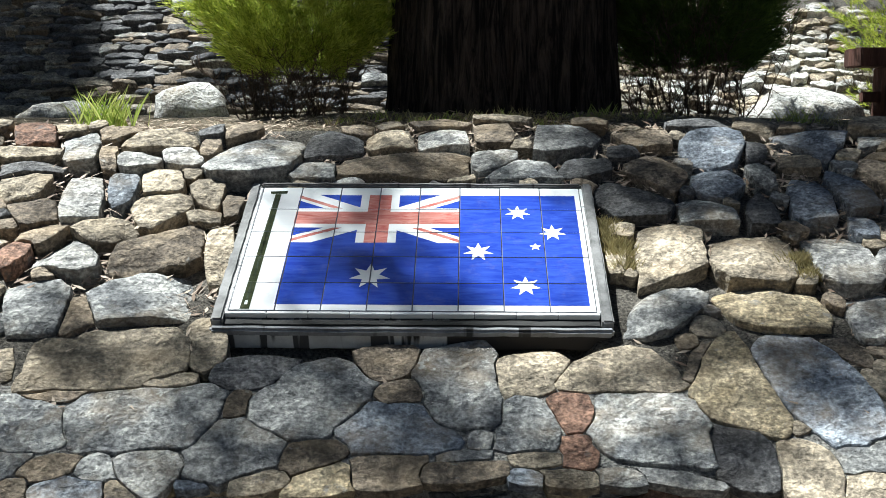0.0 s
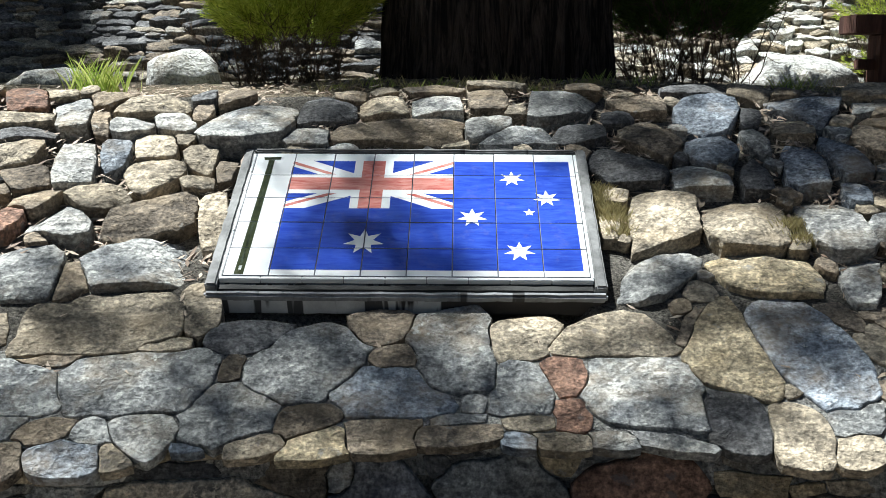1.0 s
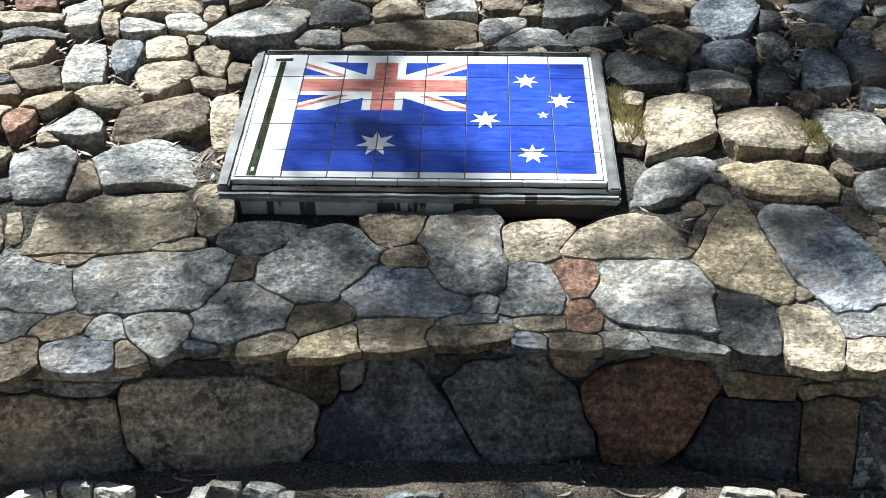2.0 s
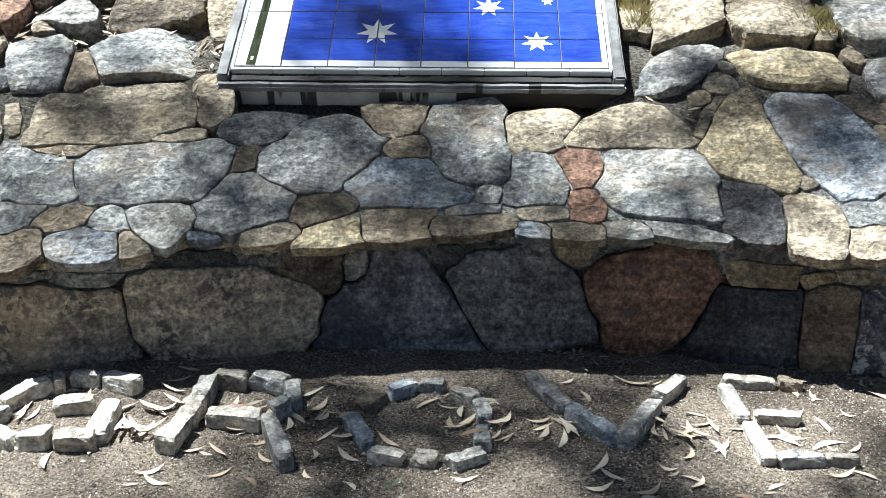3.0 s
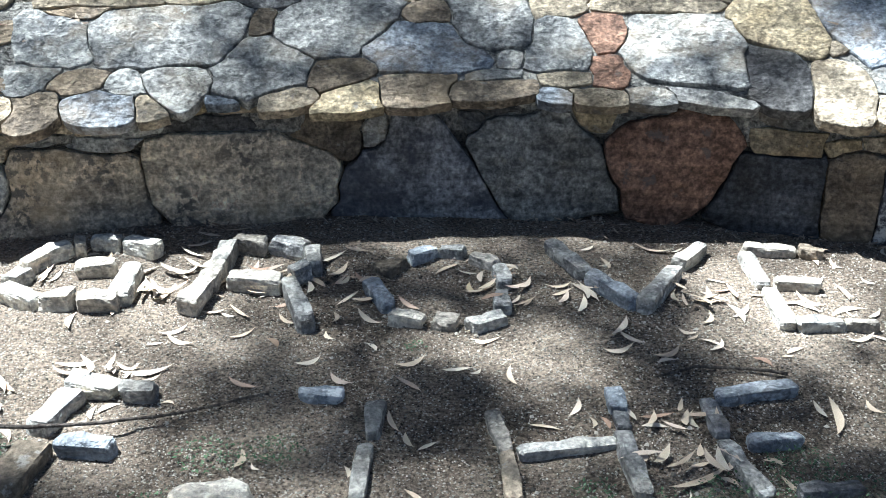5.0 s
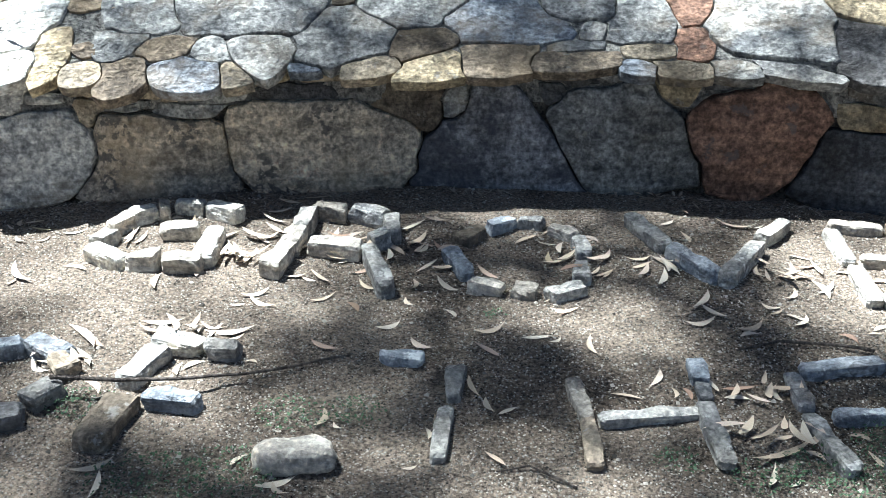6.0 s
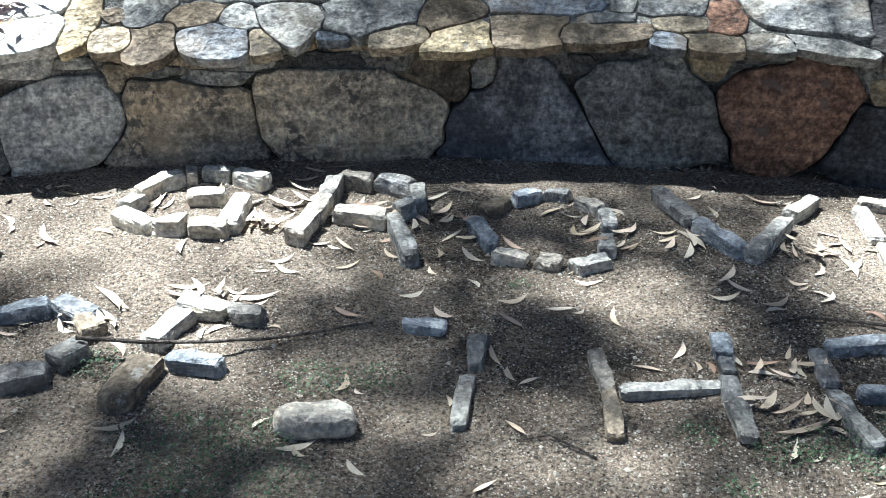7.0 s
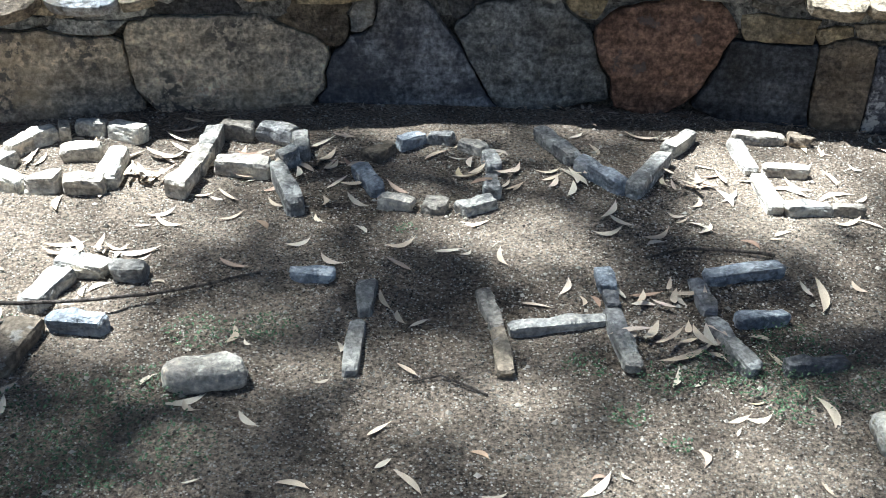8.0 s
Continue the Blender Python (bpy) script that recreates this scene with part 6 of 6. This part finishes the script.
stone("d", 1.74, 0.935, 0.256, 0.0667, -0.0137, 0.0652, 0.116, 0, 6.93)
stone("t", 1.3, -0.00933, 0.163, 0.0587, 1.51, 0.0747, 0.263, 0.0157, 6.25)
stone("t", 1.34, 0.166, 0.0884, 0.0779, -1.66, 0.00994, 0.11, -0.0662, 5.34)
stone("b", 0.54, -0.549, 0.148, 0.105, 0.207, 0.036, -0.0921, -0.307, 7)
stone("b", 0.576, -0.694, 0.116, 0.0751, 0.293, -0.0095, -0.0146, -0.083, 6.84)
stone("t", 0.755, 0.5, 0.092, 0.0338, 0.173, -0.0387, 0.289, 0.227, 7)
stone("b", -0.616, 0.677, 0.166, 0.0544, -1.35, -0.0082, 0.338, -0.124, 7)
stone("t", -0.288, 0.54, 0.0747, 0.0571, -1.52, -0.116, 0.343, -0.328, 6.81)
stone("t", 2.24, 0.718, 0.0863, 0.0677, 1.22, 0.125, -0.178, 0.153, 7)
stone("b", 1.5, -0.504, 0.238, 0.0375, 1.11, -0.108, -0.0942, 0.137, 6.25)
stone("g", -0.501, -0.922, 0.102, 0.0782, 1.43, -0.0241, -0.0374, 0.546, 4.84)
stone("b", -0.371, -0.934, 0.12, 0.0639, 0.091, 0.123, 0.355, 0.113, 2.72)
stone("b", -0.461, -1.03, 0.118, 0.0934, -1.37, -0.104, -0.089, -0.0817, 4.96)
stone("g", -0.245, -0.952, 0.085, 0.0625, -1.06, 0.164, 0.347, 0.151, 4.36)
stone("u", -0.29, -1.04, 0.181, 0.089, -0.0931, 0.00804, -0.311, 0.0535, 3.27)
stone("t", -0.169, -1.05, 0.0856, 0.0472, -0.91, 0.251, 0.0996, 0.298, 7)
stone("u", 0.0264, -1.03, 0.0846, 0.0241, -0.0834, 0.13, -0.196, -0.26, 5.93)
stone("t", 0.207, -1.03, 0.135, 0.0563, 0.197, -0.00765, 0.0796, 0.0197, 6.95)
stone("o", 0.379, -1.03, 0.171, 0.0781, 0.192, -0.131, 0.458, 0.178, 3.47)
stone("b", 0.556, -0.999, 0.187, 0.0942, 0.0705, 0.0366, 0.00849, 0.0481, 7)
stone("b", 0.776, -1, 0.238, 0.0593, 0.0851, 0, -0.00796, -0.0597, 7)
stone("u", 0.945, -1.02, 0.0856, 0.0422, -0.145, 0.121, -0.21, 0.0151, 7)
stone("t", 1.07, -1.02, 0.135, 0.0483, -0.0263, 0.11, 0.119, -0.0838, 6.08)
stone("g", 1.21, -1.01, 0.118, 0.0455, -0.00688, 0.0441, 0.1, 0, 6.52)
stone("l", 1.38, -1.01, 0.205, 0.0428, -0.144, 0.0538, -0.394, -0.33, 6.25)
stone("g", 0.773, -0.944, 0.139, 0.0317, 0.106, 0.0232, 0.0751, 0.113, 5.55)
stone("t", 0.976, -0.954, 0.131, 0.0401, 0.0712, 0.0575, 0.181, 0, 6.86)
stone("w", -0.80, -0.975, 0.2, 0.10, 0.05, 0.12, -0.2, -0.2, 6.4)
stone("w", -0.80, -0.83, 0.2, 0.17, 0.3, 0.1, 0.3, -0.1, 6)
stone("o", -0.665, -0.939, 0.183, 0.0638, -1.5, -0.13, -0.239, -0.0712, 7)
stone("t", -0.559, -1.02, 0.0852, 0.0608, 0.0773, 0.0224, -0.267, -0.126, 5.87)
boulder("t", -0.417, 0.307, 0.0779, 0.0313, -0.0232, -0.00697, 0, 0.0409, 7)
boulder("t", -0.356, 0.29, 0.0447, 0.0302, -0.141, -0.0129, 0.206, -0.0931, 5.71)
boulder("g", -0.238, 0.286, 0.171, 0.0313, 0.0389, 0.013, -0.0998, -0.0712, 6.84)
boulder("g", -0.464, 0.274, 0.105, 0.0249, 0.0366, -0.00796, 0.0524, -0.313, 5.47)
boulder("o", -0.0845, 0.332, 0.109, 0.0301, 0.116, 0, 0.0177, -0.075, 7)
boulder("t", 0.0488, 0.329, 0.14, 0.0248, 0.0406, 0, -0.0675, 0.0433, 6.46)
boulder("g", 1.6, 0.33, 0.154, 0.0359, -0.0791, 0.0274, -0.586, 0, 6.73)
boulder("o", 1.74, 0.263, 0.0796, 0.03, 0.254, 0.0833, 0, -0.166, 5.88)
boulder("t", 1.85, 0.284, 0.102, 0.031, 0.0854, 0.0739, -0.0127, -0.164, 4.83)
boulder("x", -0.4, 0.115, 0.354, 0.252, -0.101, -0.196, -0.189, -0.152, 5.14)
boulder("y", 0.0578, 0.131, 0.505, 0.25, -0.06, -0.0696, -0.0514, -0.08, 5.2)
boulder("e", 0.535, 0.130, 0.345, 0.31, 0.08, -0.66, -0.12, 0.15, 5.5)
boulder("f", 0.921, 0.167, 0.317, 0.28, -1.03, 0.047, 0.36, 0.0767, 5.97)
boulder("r", 1.29, 0.187, 0.343, 0.275, 0.722, -0.0847, -0.0732, -0.184, 2.61)
boulder("n", 1.57, 0.111, 0.248, 0.234, -0.0774, -0.126, 0.0437, 0.194, 5.76)
boulder("b", 1.78, 0.121, 0.247, 0.13, 1.52, -0.0949, 0.0977, -0.0844, 7)
boulder("z", 1.91, 0.105, 0.253, 0.109, -1.5, 0.0481, -0.0515, 0.133, 6.3)
boulder("b", 0.287, 0.252, 0.216, 0.0905, -0.202, 0.0989, -0.37, 0.262, 5.23)
boulder("g", 0.446, 0.246, 0.0789, 0.0745, 0.343, 0.047, 0.0519, -0.0308, 5.43)
boulder("d", 0.719, 0.293, 0.0765, 0.0511, -1.36, 0.0652, 0.163, -0.161, 5.13)
boulder("o", 1.59, 0.266, 0.165, 0.0654, -0.0174, 0, 0.0192, 0.0421, 7)
boulder("o", 1.06, 0.317, 0.0928, 0.0637, -0.0592, 0.314, 0.0794, 0.0477, 6.14)
boulder("l", -0.725, 0.14, 0.316, 0.211, 0.281, -0.103, -0.0447, -0.0525, 3.67)
boulder("g", -0.983, 0.102, 0.2, 0.127, -1.48, -0.0901, 0.0486, 0.354, 3.46)
boulder("d", 0, 0.296, 0.239, 0.0476, 0.012, 0, 0.0531, 0.0299, 7)
boulder("g", 0.828, 0.353, 0.142, 0.0588, 0.0518, 0.0138, 0.0972, 0.0461, 7)
boulder("d", 1.21, 0.343, 0.129, 0.0431, 0.0857, 0, -0.0122, 0.0304, 5.39)
boulder("g", -0.329, 0.253, 0.17, 0.0384, -0.101, 0.211, 0.14, 0, 6.78)
boulder("d", 0.771, 0.332, 0.192, 0.0295, 0, 0.0132, -0.255, 0.0305, 7)
boulder("l", -0.848, 0.338, 0.212, 0.0798, -0.0435, 0.0315, 0.0469, 0.443, 3.9)
boulder("t", -0.499, 0.335, 0.147, 0.0503, 0.422, 0.369, 0, 0.0926, 3.07)
boulder("g", -0.686, 0.307, 0.0909, 0.0245, -0.0111, 0, 0.055, -0.0516, 6.88)
boulder("t", -0.581, 0.258, 0.075, 0.049, 1.23, -0.154, -0.221, 0.26, 7)
lay_walls()
chink()
lay_walls()
